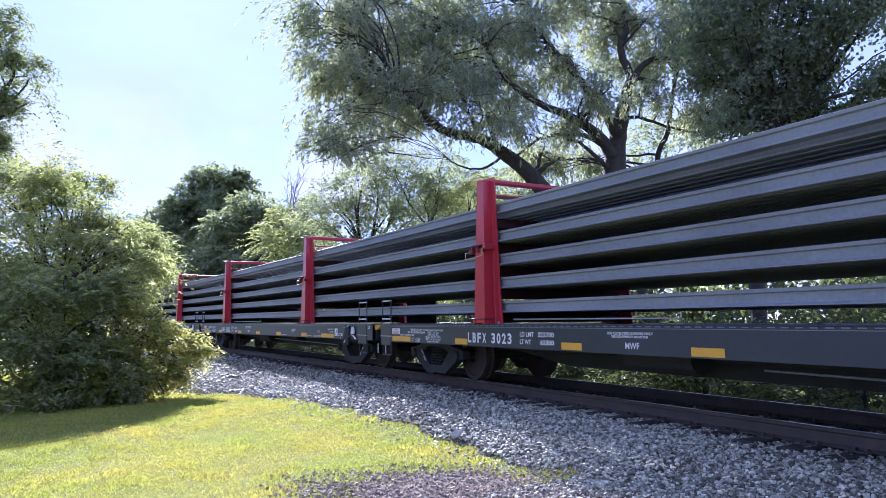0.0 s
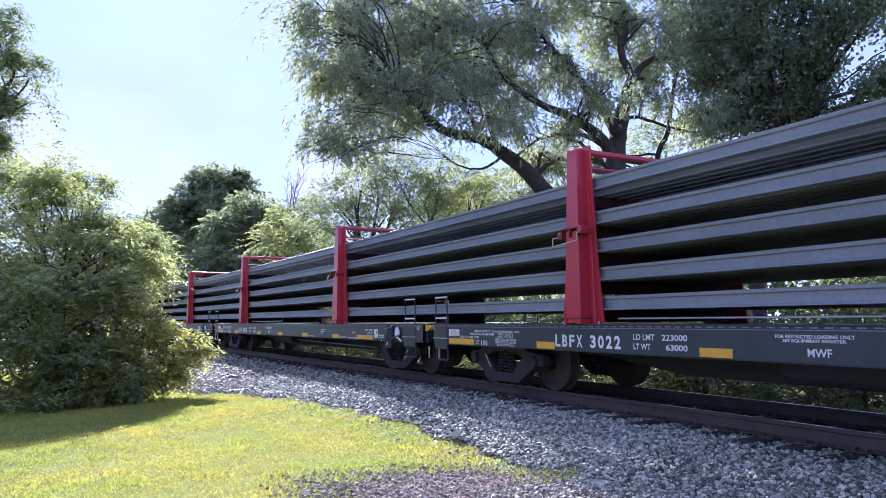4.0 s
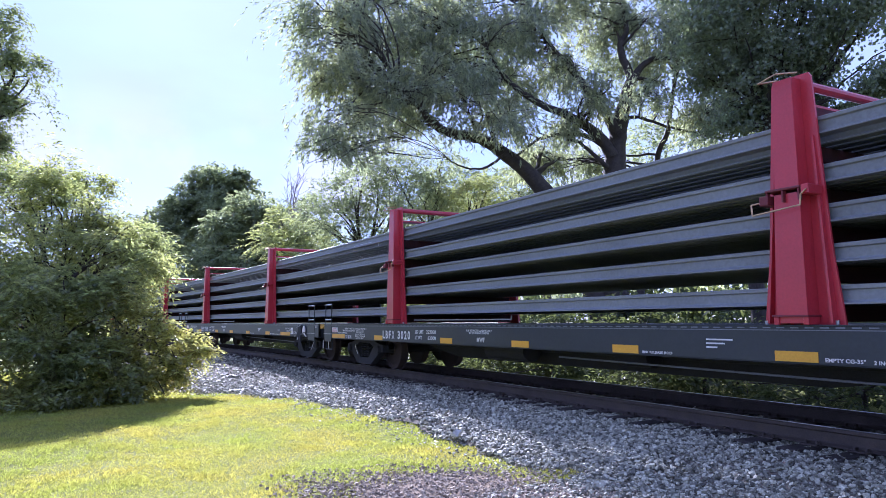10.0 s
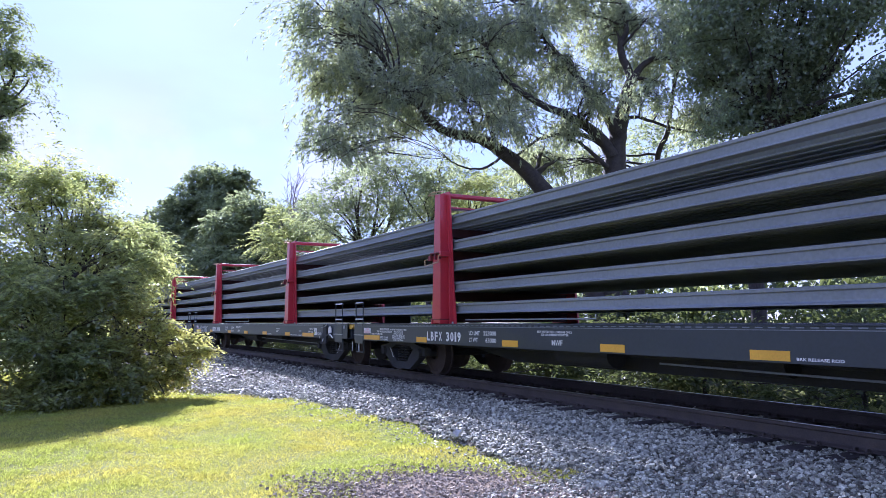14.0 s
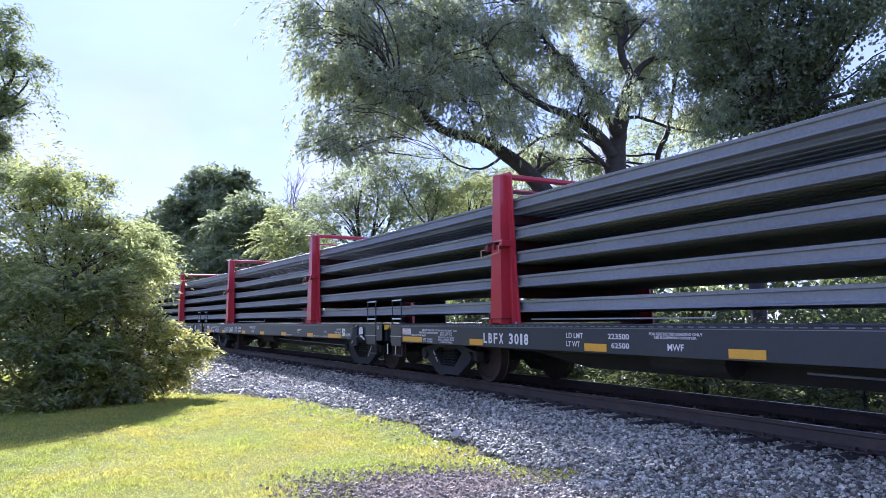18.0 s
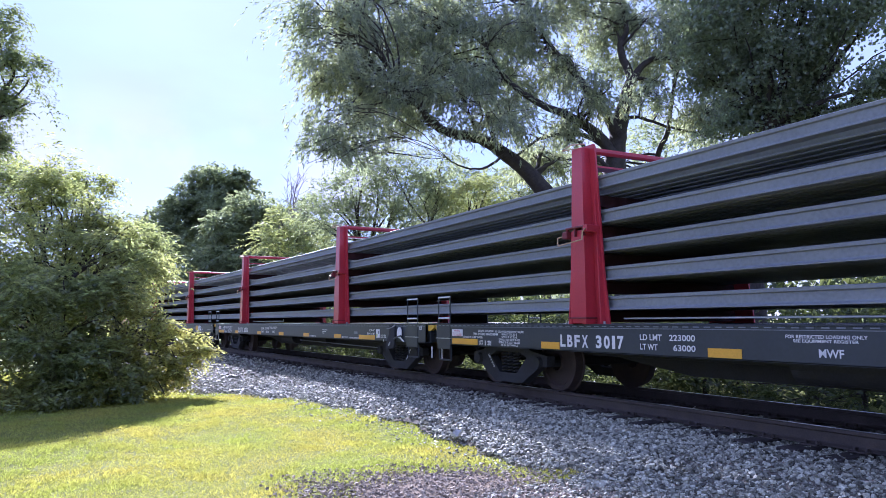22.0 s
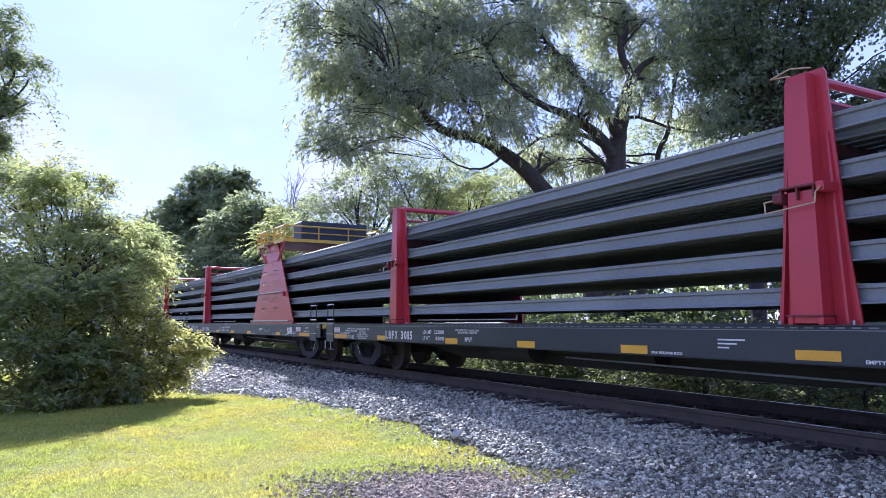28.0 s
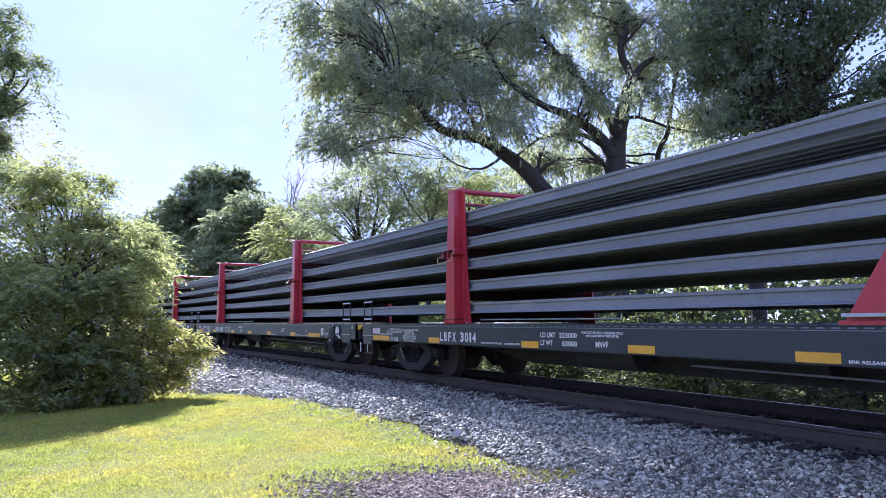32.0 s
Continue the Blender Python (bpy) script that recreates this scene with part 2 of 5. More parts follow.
def raw_mesh(name, verts, faces, smooth=False):
    """A mesh from numpy arrays: faces all with the same number of corners."""
    mesh = bpy.data.meshes.new(name)
    k = faces.shape[1]
    mesh.vertices.add(len(verts))
    mesh.vertices.foreach_set("co", np.ascontiguousarray(verts, dtype=np.float32).ravel())
    mesh.loops.add(faces.size)
    mesh.loops.foreach_set("vertex_index", np.ascontiguousarray(faces, dtype=np.int32).ravel())
    mesh.polygons.add(len(faces))
    mesh.polygons.foreach_set("loop_start", np.arange(0, faces.size, k, dtype=np.int32))
    mesh.polygons.foreach_set("use_smooth", np.full(len(faces), smooth))
    mesh.update(calc_edges=True)
    return mesh


def on_track(s, lat, z=0.0):
    """The place s metres back along the track from the point abreast of the camera, lat metres towards the camera's side."""
    a = s / CURVE_R
    return (-(CURVE_R - lat) * math.sin(a), TRACK_Y - CURVE_R + (CURVE_R - lat) * math.cos(a), RAIL_Z + z)


def track_pose(s, z=0.0):
    x, y, zz = on_track(s, 0, z)
    return pose(x, y, zz, 0, 0, math.degrees(s / CURVE_R))


def sweep(profile, s_values, origin=None):
    """Sweeps a closed outline of (lat, z) along the track; returns vertices and quads, from origin."""
    n = len(profile)
    pr = np.array(profile)
    verts = []
    for s in s_values:
        a = s / CURVE_R
        r = CURVE_R - pr[:, 0]
        verts.append(np.stack([-r * math.sin(a), TRACK_Y - CURVE_R + r * math.cos(a), RAIL_Z + pr[:, 1]], 1))
    v = np.concatenate(verts)
    if origin is not None:
        v = v - np.array(origin)
    i = np.arange(len(s_values) - 1)[:, None] * n + np.arange(n)[None, :]
    j = np.arange(len(s_values) - 1)[:, None] * n + (np.arange(n)[None, :] + 1) % n
    f = np.stack([i, j, j + n, i + n], -1).reshape(-1, 4)
    return v, f


RAIL_SHAPE = [(-0.076, 0.0), (0.076, 0.0), (0.076, 0.012), (0.016, 0.030), (0.009, 0.045), (0.009, 0.135), (0.035, 0.146),
              (0.037, 0.178), (0.024, 0.186), (-0.024, 0.186), (-0.037, 0.178), (-0.035, 0.146), (-0.009, 0.135), (-0.009, 0.045), (-0.016, 0.030), (-0.076, 0.012)]


# ---- ground, ballast and track ----
def lawn_height(x, y):
    """Slight rise and fall of the lawn, level far off."""
    near = np.exp(-((x + 8) ** 2 + (y - 3) ** 2) / 900)
    return near * (0.022 * np.sin(x * 0.9 + 1.3 * np.sin(y * 0.7)) + 0.012 * np.sin(x * 2.3 + y * 1.9))


def build_ground():
    # fine near the camera, coarse to the horizon
    xs = np.unique(np.concatenate([np.linspace(-30, 12, 127), -np.geomspace(30, 1500, 22), np.geomspace(12, 1500, 22)]))
    ys = np.unique(np.concatenate([np.linspace(-12, 30, 127), -np.geomspace(12, 1500, 22), np.geomspace(30, 1500, 22)]))
    gx, gy = np.meshgrid(xs, ys, indexing="ij")
    gz = lawn_height(gx, gy)
    # the lawn sinks under the stone beside the track
    dist = CURVE_R - np.hypot(gx, gy - (TRACK_Y - CURVE_R))
    along = -CURVE_R * np.arctan2(gx, gy - (TRACK_Y - CURVE_R))
    edge = np.array([edge_of_gravel(q) for q in along.ravel()]).reshape(along.shape)
    gz = gz - 0.07 * np.clip((edge - dist) / 0.35, 0, 1) * (dist > -4)
    v = np.stack([gx, gy, gz], -1).reshape(-1, 3)
    a, b = len(xs), len(ys)
    i = (np.arange(a - 1)[:, None] * b + np.arange(b - 1)[None, :]).reshape(-1)
    f = np.stack([i, i + b, i + b + 1, i + 1], 1)
    tagged(link_mesh("ground", raw_mesh("ground", v, f, True), M_GROUND), "patchy sunlit lawn with bare gravelly spots", "ground", kind="structure")


def edge_of_gravel(s):
    """How far the gravel reaches from the track's middle towards the camera."""
    wide = 0.5 * max(0.0, min(s, 19) - 13.6) + 2.4 * min(1.0, max(0.0, (5.75 - s) / 0.3))
    return 3.2 + wide + 0.14 * math.sin(s * 1.1) + 0.10 * math.sin(s * 2.9 + 1) + 0.06 * math.sin(s * 6.1)


def bare_patch(s, lat):
    """Inside the stony bare patch in front of the lawn's tip."""
    low = 3.45 + 1.25 * np.clip(s - 6.1, 0, 3) + 0.12 * np.sin(s * 7) + 0.08 * np.sin(lat * 9)
    return (s < 6.95 + 0.12 * np.sin(lat * 4.0)) & (lat > low) & (lat < 5.75 + 0.25 * np.sin(s * 3.1))


def stones(name, places, sizes, seed, mat, label):
    """Loose broken stone: one squashed, uneven lump at each place."""
    rng = np.random.default_rng(seed)
    bv = np.array([(x, y, z) for x in (-1, 1) for y in (-1, 1) for z in (-1, 1)]) * 0.75
    bf = np.array([(0, 1, 3), (0, 3, 2), (4, 6, 7), (4, 7, 5), (0, 4, 5), (0, 5, 1), (2, 3, 7), (2, 7, 6), (0, 2, 6), (0, 6, 4), (1, 5, 7), (1, 7, 3)])
    n = len(places)
    ang = rng.uniform(0, 2 * math.pi, (3, n))
    c, s = np.cos(ang), np.sin(ang)
    one, zero = np.ones(n), np.zeros(n)
    rz = np.stack([c[0], -s[0], zero, s[0], c[0], zero, zero, zero, one], 1).reshape(n, 3, 3)
    rx = np.stack([one, zero, zero, zero, c[1], -s[1], zero, s[1], c[1]], 1).reshape(n, 3, 3)
    ry = np.stack([c[2], zero, s[2], zero, one, zero, -s[2], zero, c[2]], 1).reshape(n, 3, 3)
    turn = rz @ rx @ ry
    shape = rng.uniform(0.55, 1.25, (n, 1, 3)) * sizes[:, None, None]
    lump = bv[None] * rng.uniform(0.5, 1.2, (n, len(bv), 3)) * shape
    v = np.einsum("nij,nkj->nki", turn, lump) * np.array([1.0, 1.0, 0.82]) + places[:, None, :]
    f = bf[None] + (np.arange(n) * len(bv))[:, None, None]
    return tagged(link_mesh(name, raw_mesh(name, v.reshape(-1, 3), f.reshape(-1, 3)), mat), label, "gravel", kind="stuff")


def bed_height(lat):
    """Top of the ballast, from the rails' level, at a distance from the track's middle."""
    lat = np.abs(lat)
    return np.interp(lat, [0, 1.35, 1.65, 2.9, 3.6, 9.0], [-0.245, -0.230, -0.240, -0.385, -0.438, -0.445])


def build_track():
    ss = np.linspace(-14, 120, 135)
    v, f = [], []
    lats = np.array([-3.4, -2.6, -1.7, -1.35, 0, 1.35, 1.65, 2.2, 2.65, 2.85])
    for s in ss:
        for la in lats:
            v.append(on_track(s, la, float(bed_height(np.array([la]))[0]) - (0.06 if la > 2.8 or la < -3.2 else 0.0)))
    n = len(lats)
    for i in range(len(ss) - 1):
        for j in range(n - 1):
            f.append((i * n + j, i * n + j + 1, (i + 1) * n + j + 1, (i + 1) * n + j))
    tagged(link_mesh("ballast_bed", raw_mesh("ballast_bed", np.array(v), np.array(f)), M_GRAVEL), "grey crushed stone bed under the railway track", "ballast", kind="structure")
    track = thing("railway_track", "single railway track with rusty rails on wooden ties", "track", kind="structure")
    for side, lat in (("near", 0.7525), ("far", -0.7525)):
        s_values = np.linspace(-14, 120, 90)
        v, f = sweep([(lat + a, z - 0.186) for a, z in RAIL_SHAPE], s_values)
        link_mesh("rail", raw_mesh("rail", v, f), M_RAIL, track, "rust-brown steel rail")
        v, f = sweep([(lat - 0.026, -0.004), (lat + 0.026, -0.004), (lat + 0.022, 0.0015), (lat - 0.022, 0.0015)], s_values)
        link_mesh("railhead", raw_mesh("railhead", v, f), M_SHINE, track, "polished running surface of the rail")
    bm = box(bmesh.new(), -0.115, 0.115, -1.30, 1.30, -0.36, -0.19, 0.012)
    tie = bpy.data.meshes.new("tie")
    bm.to_mesh(tie)
    bm.free()
    bm = bmesh.new()
    box(bm, -0.10, 0.10, -0.17, 0.17, -0.19, -0.172, 0.004)
    for dx in (-0.06, 0.06):
        for dy in (-0.10, 0.10):
            box(bm, dx - 0.012, dx + 0.012, dy - 0.02, dy + 0.02, -0.172, -0.145)
    tieplate = bpy.data.meshes.new("tie_plate")
    bm.to_mesh(tieplate)
    bm.free()
    rng = random.Random(5)
    s = -8.0
    while s < 78:
        o = link_mesh("tie", tie, M_TIE, track)
        o.matrix_world = track_pose(s, rng.uniform(-0.012, 0.006)) @ pose(0, rng.uniform(-0.04, 0.04), 0, 0, 0, rng.uniform(-1.2, 1.2))
        if s < 30:
            for lat in (0.7525, -0.7525):
                q = link_mesh("tie_plate", tieplate, M_RAIL, track)
                q.matrix_world = track_pose(s) @ pose(0, -lat, 0)
        s += 0.535 + rng.uniform(-0.02, 0.02)


def build_ballast_stones():
    rng = np.random.default_rng(11)
    pts, size = [], []
    for s0, s1, count, big in ((2.2, 9, 38000, 0.021), (9, 20, 24000, 0.024), (20, 42, 8000, 0.042), (-6, 2.2, 10000, 0.030)):
        s = rng.uniform(s0, s1, count)
        reach = np.array([edge_of_gravel(x) for x in s])
        lat = 0.2 + (reach - 0.2) * rng.uniform(0, 1, count) ** 0.8
        keep = rng.uniform(0, 1, count) < np.where(lat > reach - 0.5, 0.55, 1.0)
        s, lat = s[keep], lat[keep]
        a = s / CURVE_R
        z = RAIL_Z + bed_height(lat) + rng.uniform(-0.012, 0.03, len(s))
        pts.append(np.stack([-(CURVE_R - lat) * np.sin(a), TRACK_Y - CURVE_R + (CURVE_R - lat) * np.cos(a), z], 1))
        size.append(big * rng.uniform(0.45, 1.5, len(s)))
    # behind the track
    s = rng.uniform(-4, 30, 4000)
    lat = -rng.uniform(0.2, 3.0, 4000)
    a = s / CURVE_R
    pts.append(np.stack([-(CURVE_R - lat) * np.sin(a), TRACK_Y - CURVE_R + (CURVE_R - lat) * np.cos(a), RAIL_Z + bed_height(lat) + 0.01], 1))
    size.append(rng.uniform(0.025, 0.05, 4000))
    stones("ballast_stones", np.concatenate(pts), np.concatenate(size), 12, M_STONE, "loose angular grey ballast stones along the track")
    # thin scatter of small stone at the lawn's edge and on the bare ground
    s = rng.uniform(1, 24, 5000)
    reach = np.array([edge_of_gravel(x) for x in s])
    lat = reach + rng.exponential(0.24, 5000) - 0.2
    a = s / CURVE_R
    p = np.stack([-(CURVE_R - lat) * np.sin(a), TRACK_Y - CURVE_R + (CURVE_R - lat) * np.cos(a), np.zeros(5000)], 1)
    p[:, 2] = lawn_height(p[:, 0], p[:, 1]) + 0.008
    stones("scattered_gravel", p, rng.uniform(0.008, 0.024, 5000), 13, M_STONE, "small stones scattered over the lawn's edge")
    many = 24000
    s, lat = rng.uniform(3.4, 7.3, many), rng.uniform(3.0, 6.1, many)
    inside = bare_patch(s + 0.25 * rng.standard_normal(many), lat + 0.2 * rng.standard_normal(many)) & (rng.uniform(0, 1, many) < 0.8)
    s, lat = s[inside], lat[inside]
    a = s / CURVE_R
    q = np.stack([-(CURVE_R - lat) * np.sin(a), TRACK_Y - CURVE_R + (CURVE_R - lat) * np.cos(a), rng.uniform(0.032, 0.046, len(s))], 1)
    stones("patch_gravel", q, 0.005 + 0.016 * rng.uniform(0, 1, len(s)) ** 2, 14, M_PEBBLE, "small broken stone on the bare patch of ground")
    rock = stones("pale_rock", np.array([[*on_track(8.25, 3.22, -0.335)]]), np.array([0.085]), 16, M_ROCK, "pale flat rock lying on the ballast slope")
    rock["kind"], rock["category"] = "object", "rock"


def build_gravel_ground():
    """Bare stony ground between the lawn and the ballast."""
    ss = np.linspace(-12, 45, 150)
    v, f = [], []
    for s in ss:
        e = edge_of_gravel(s)
        for k in range(5):
            lat = 2.5 + (e - 2.5) * k / 4
            v.append(on_track(s, lat, float(bed_height(np.array([lat]))[0]) - 0.012 - 0.035 * (k == 4) + 0.006 * math.sin(s * 3 + k)))
    for i in range(len(ss) - 1):
        for k in range(4):
            f.append((i * 5 + k, i * 5 + k + 1, i * 5 + k + 6, i * 5 + k + 5))
    tagged(link_mesh("gravel_verge", raw_mesh("gravel_verge", np.array(v), np.array(f)), M_GRAVEL), "bare stony ground beside the track", "gravel", kind="structure")
    # the bare patch in front of the lawn
    v, f, o, m = [], [], 0, 24
    for a in range(m + 1):
        s = 2.0 + 5.1 * a / m
        lo = 3.3 + 1.25 * max(0.0, s - 6.1)
        for k in range(5):
            v.append(on_track(s, lo + (5.85 - lo) * k / 4, -0.418 + (-0.05 if k in (0, 4) or a in (0, m) else 0.004 * math.sin(s * 5 + k))))
    for a in range(m):
        for k in range(4):
            f.append((o + a * 5 + k, o + a * 5 + k + 1, o + a * 5 + k + 6, o + a * 5 + k + 5))
    tagged(link_mesh("bare_ground", raw_mesh("bare_ground", np.array(v), np.array(f)), M_DIRT), "pale bare dirt with small stones", "ground", kind="structure")


def build_grass():
    rng = np.random.default_rng(21)
    n = 780000
    # thins out with distance
    r = rng.uniform(4.8, 27, n)
    ang = rng.uniform(-0.72, 0.42, n)
    f = np.array([-math.cos(HEAD), math.sin(HEAD)])
    g = np.array([math.sin(HEAD), math.cos(HEAD)])
    x = r * (np.cos(ang) * f[0] + np.sin(ang) * g[0])
    y = r * (np.cos(ang) * f[1] + np.sin(ang) * g[1])
    # distance from the track's middle
    dist = CURVE_R - np.hypot(x, y - (TRACK_Y - CURVE_R))
    s = -CURVE_R * np.arctan2(x, y - (TRACK_Y - CURVE_R))
    reach = np.array([edge_of_gravel(q) for q in s])
    bare = bare_patch(s + 0.22 * rng.standard_normal(n), dist + 0.16 * rng.standard_normal(n))
    patch = np.sin(x * 2.1 + 1.7 * np.sin(y * 1.3)) + np.sin(y * 2.7 + 1.1 * np.sin(x * 1.9))
    keep = (dist > reach - 0.1 + 0.16 * rng.standard_normal(n)) & (~bare | (rng.uniform(0, 1, n) < 0.16 + 0.4 * (np.sin(x * 6.1 + 2 * np.sin(y * 4.3)) * np.sin(y * 5.3 + 2 * np.sin(x * 3.7)) > 0.55))) & (rng.uniform(0, 1, n) < np.clip(1.15 - 0.5 * np.clip(patch - 0.9, 0, 1.4), 0.6, 1.0))
    x, y, r = x[keep], y[keep], r[keep]
    n = len(x)
    tuft = 0.75 + 0.5 * np.sin(x * 5.3 + 2 * np.sin(y * 3.1)) * np.sin(y * 4.7 + 2 * np.sin(x * 2.3))
    h = rng.uniform(0.010, 0.040, n) * (1 + 0.012 * r) * np.clip(tuft, 0.65, 1.25)
    w = rng.uniform(0.0025, 0.0055, n) * (1 + 0.12 * r)
    a = rng.uniform(0, 2 * math.pi, n)
    lean = rng.uniform(0.2, 1.3, n) * h
    b = rng.uniform(0, 2 * math.pi, n)
    z0 = lawn_height(x, y) - 0.006
    base = np.stack([x, y, z0], 1)
    wide = np.stack([np.cos(a) * w, np.sin(a) * w, 0 * w], 1)
    tip = base + np.stack([np.cos(b) * lean, np.sin(b) * lean, h], 1)
    v = np.stack([base - wide, base + wide, tip], 1).reshape(-1, 3)
    fidx = np.array([0, 1, 2])[None] + (np.arange(n) * 3)[:, None]
    tagged(link_mesh("grass", raw_mesh("grass", v, fidx), L_GRASS), "short sunlit yellow-green lawn grass", "grass", kind="stuff")


# ---- trees and shrubs ----
def leaves_mesh(name, p, length, width, rng, hang=0.0, spread=1.0, ways=None, flat=False):
    """One folded leaf at each point of p. hang: how far the leaves droop."""
    n = len(p)
    d = rng.standard_normal((n, 3)) * spread
    d[:, 2] -= hang * 2.2
    if ways is not None:
        d = d * 0.16 + ways
    d /= np.linalg.norm(d, axis=1)[:, None]
    q = rng.standard_normal((n, 3))
    if flat:
        q = q * 0.45 + np.array([0, 0, 1.0])
    side = np.cross(d, q)
    side /= np.linalg.norm(side, axis=1)[:, None] + 1e-6
    up = np.cross(side, d)
    ln = (length * rng.uniform(0.6, 1.3, n))[:, None]
    wd = (width * rng.uniform(0.7, 1.25, n))[:, None]
    mid = p + d * ln * 0.45
    v = np.stack([p, mid + side * wd * 0.5 + up * wd * 0.18, p + d * ln, mid - side * wd * 0.5 + up * wd * 0.18], 1).reshape(-1, 3)
    k = (np.arange(n) * 4)[:, None]
    f = np.array([[0, 1, 2, 3]]) + k
    return raw_mesh(name, v, f)


def clump_points(blobs, per_blob, leaves, size, rng, shell=0.5, lumps=15):
    """Leaves through rounded masses (x, y, z, radius across, radius up): each mass is broken into lumps, each lump into sprays,
    and single shoots stand out from the mass."""
    out = []
    for x, y, z, r, h in blobs:
        k = max(3, int(lumps * rng.uniform(0.8, 1.2)))
        d = rng.standard_normal((k, 3))
        d[:, 2] += 0.25
        d /= np.linalg.norm(d, axis=1)[:, None]
        full = np.array([r, r, h])
        lump = np.array([x, y, z]) + d * rng.uniform(0.3, 0.98, (k, 1)) * full
        lr = rng.uniform(0.22, 0.46, k) * (15 / lumps) ** 0.4
        total = per_blob * (r * r + 2 * r * h) / 3
        n = max(4, int(total / k))
        for c0, q in zip(lump, lr):
            e = rng.standard_normal((n, 3))
            e[:, 2] += 0.35
            e /= np.linalg.norm(e, axis=1)[:, None]
            rad = (shell + (1 - shell) * rng.uniform(0, 1, n) ** 0.6) * (1 + 0.18 * rng.standard_normal(n))
            c = c0 + e * rad[:, None] * full * q
            m = rng.integers(int(leaves * 0.4), int(leaves * 1.6), n)
            cc = np.repeat(c, m, axis=0)
            sz = np.repeat(size * rng.uniform(0.5, 1.4, n), m)[:, None]
            out.append(cc + rng.standard_normal((len(cc), 3)) * sz * np.array([1, 1, 0.55]))
        n = int(total * 0.35)
        d = rng.standard_normal((n, 3))
        d[:, 2] = np.abs(d[:, 2]) * 0.9 + 0.1
        d /= np.linalg.norm(d, axis=1)[:, None]
        a = np.array([x, y, z]) + d * full * rng.uniform(0.75, 0.98, (n, 1))
        reach = rng.uniform(1.2, 4.0, n) * size
        m = rng.integers(int(leaves * 0.3), int(leaves * 0.9) + 1, n)
        u = rng.uniform(0, 1, m.sum())[:, None]
        dd = np.repeat(d, m, axis=0)
        ln = np.repeat(reach, m)[:, None]
        q = np.repeat(a, m, axis=0) + dd * u * ln
        q[:, 2:] -= 0.25 * u * u * ln
        out.append(q + rng.standard_normal(q.shape) * size * 0.28)
    return np.concatenate(out)


def clumps(blobs, count, share, rng):
    """Breaks rounded masses into smaller ones round their skin, with gaps between."""
    out = []
    for x, y, z, r, h in blobs:
        for k in range(count):
            d = rng.standard_normal(3)
            d[2] += 0.25
            d /= np.linalg.norm(d)
            q = share * rng.uniform(0.65, 1.3)
            e = rng.uniform(0.62, 0.95)
            out.append((x + d[0] * r * e, y + d[1] * r * e, z + d[2] * h * e, r * q, h * q * 0.72))
    return out


def outer_points(blobs, density, rng):
    """Places on the uneven skin of rounded masses, and the way out from each."""
    ps, ds = [], []
    for x, y, z, r, h in blobs:
        n = max(6, int(density * 4.2 * (r * r + 2 * r * h)))
        d = rng.standard_normal((n, 3))
        d[:, 2] += 0.3
        d /= np.linalg.norm(d, axis=1)[:, None]
        ph = rng.uniform(0, 6.28, 6)
        lump = 1 + 0.30 * np.sin(4.4 * d[:, 0] + ph[0]) * np.sin(4.9 * d[:, 1] + ph[1]) + 0.15 * np.sin(7 * d[:, 2] + ph[2]) * np.sin(6 * d[:, 0] + ph[3])
        deep = 1 - 0.5 * rng.uniform(0, 1, n) ** 2.2
        ps.append(np.array([x, y, z]) + d * np.array([r, r, h]) * (lump * deep * 0.95)[:, None])
        ds.append(d)
    return np.concatenate(ps), np.concatenate(ds)


def sprays(blobs, density, length, count, rng, droop=0.5, rise=0.25):
    """Flat leafy sprays that arch outwards from the skin of the masses. Returns leaf places and directions."""
    c, d = outer_points(blobs, density, rng)
    n = len(c)
    w = d + 0.5 * rng.standard_normal((n, 3))
    w[:, 2] += rise
    w /= np.linalg.norm(w, axis=1)[:, None]
    side = np.cross(w, np.array([0, 0, 1.0]) + 0.3 * rng.standard_normal((n, 3)))
    side /= np.linalg.norm(side, axis=1)[:, None] + 1e-6
    ln = length * rng.uniform(0.45, 1.35, n)
    ps, ws = [], []
    for k in range(count):
        u = (k + rng.uniform(0, 1, n)) / count
        sgn = 1 if k % 2 else -1
        p = c + w * (u * ln)[:, None] + side * (sgn * rng.uniform(0, 0.34, n) * (1 - 0.7 * u) * ln)[:, None]
        p[:, 2] -= droop * u * u * ln
        q = w * 0.6 + side * sgn * 0.75
        q[:, 2] -= droop * 0.6 * u + 0.1
        ps.append(p)
        ws.append(q / np.linalg.norm(q, axis=1)[:, None])
    return np.concatenate(ps), np.concatenate(ws)


def rosettes(blobs, density, length, rng, count=7, pairs=5):
    """Shoot tips that each bear a drooping ring of feathered leaves."""
    c, d = outer_points(blobs, density, rng)
    d = d + 0.35 * rng.standard_normal(d.shape)
    d[:, 2] += 0.45
    d /= np.linalg.norm(d, axis=1)[:, None]
    # some shoots stand out from the rest
    c = c + d * ((rng.uniform(0, 1, len(c)) < 0.14) * rng.uniform(0.2, 0.7, len(c)))[:, None]
    a = np.cross(d, rng.standard_normal(d.shape))
    a /= np.linalg.norm(a, axis=1)[:, None]
    e = np.cross(d, a)
    ps, ws = [], []
    for k in range(count):
        t = 2 * math.pi * k / count
        p, w = fronds(c + 0.1 * length * rng.standard_normal(c.shape), d * rng.uniform(0.2, 0.9) + a * math.cos(t) + e * math.sin(t), length, rng, pairs, 0.22)
        ps.append(p)
        ws.append(w)
    return np.concatenate(ps), np.concatenate(ws)


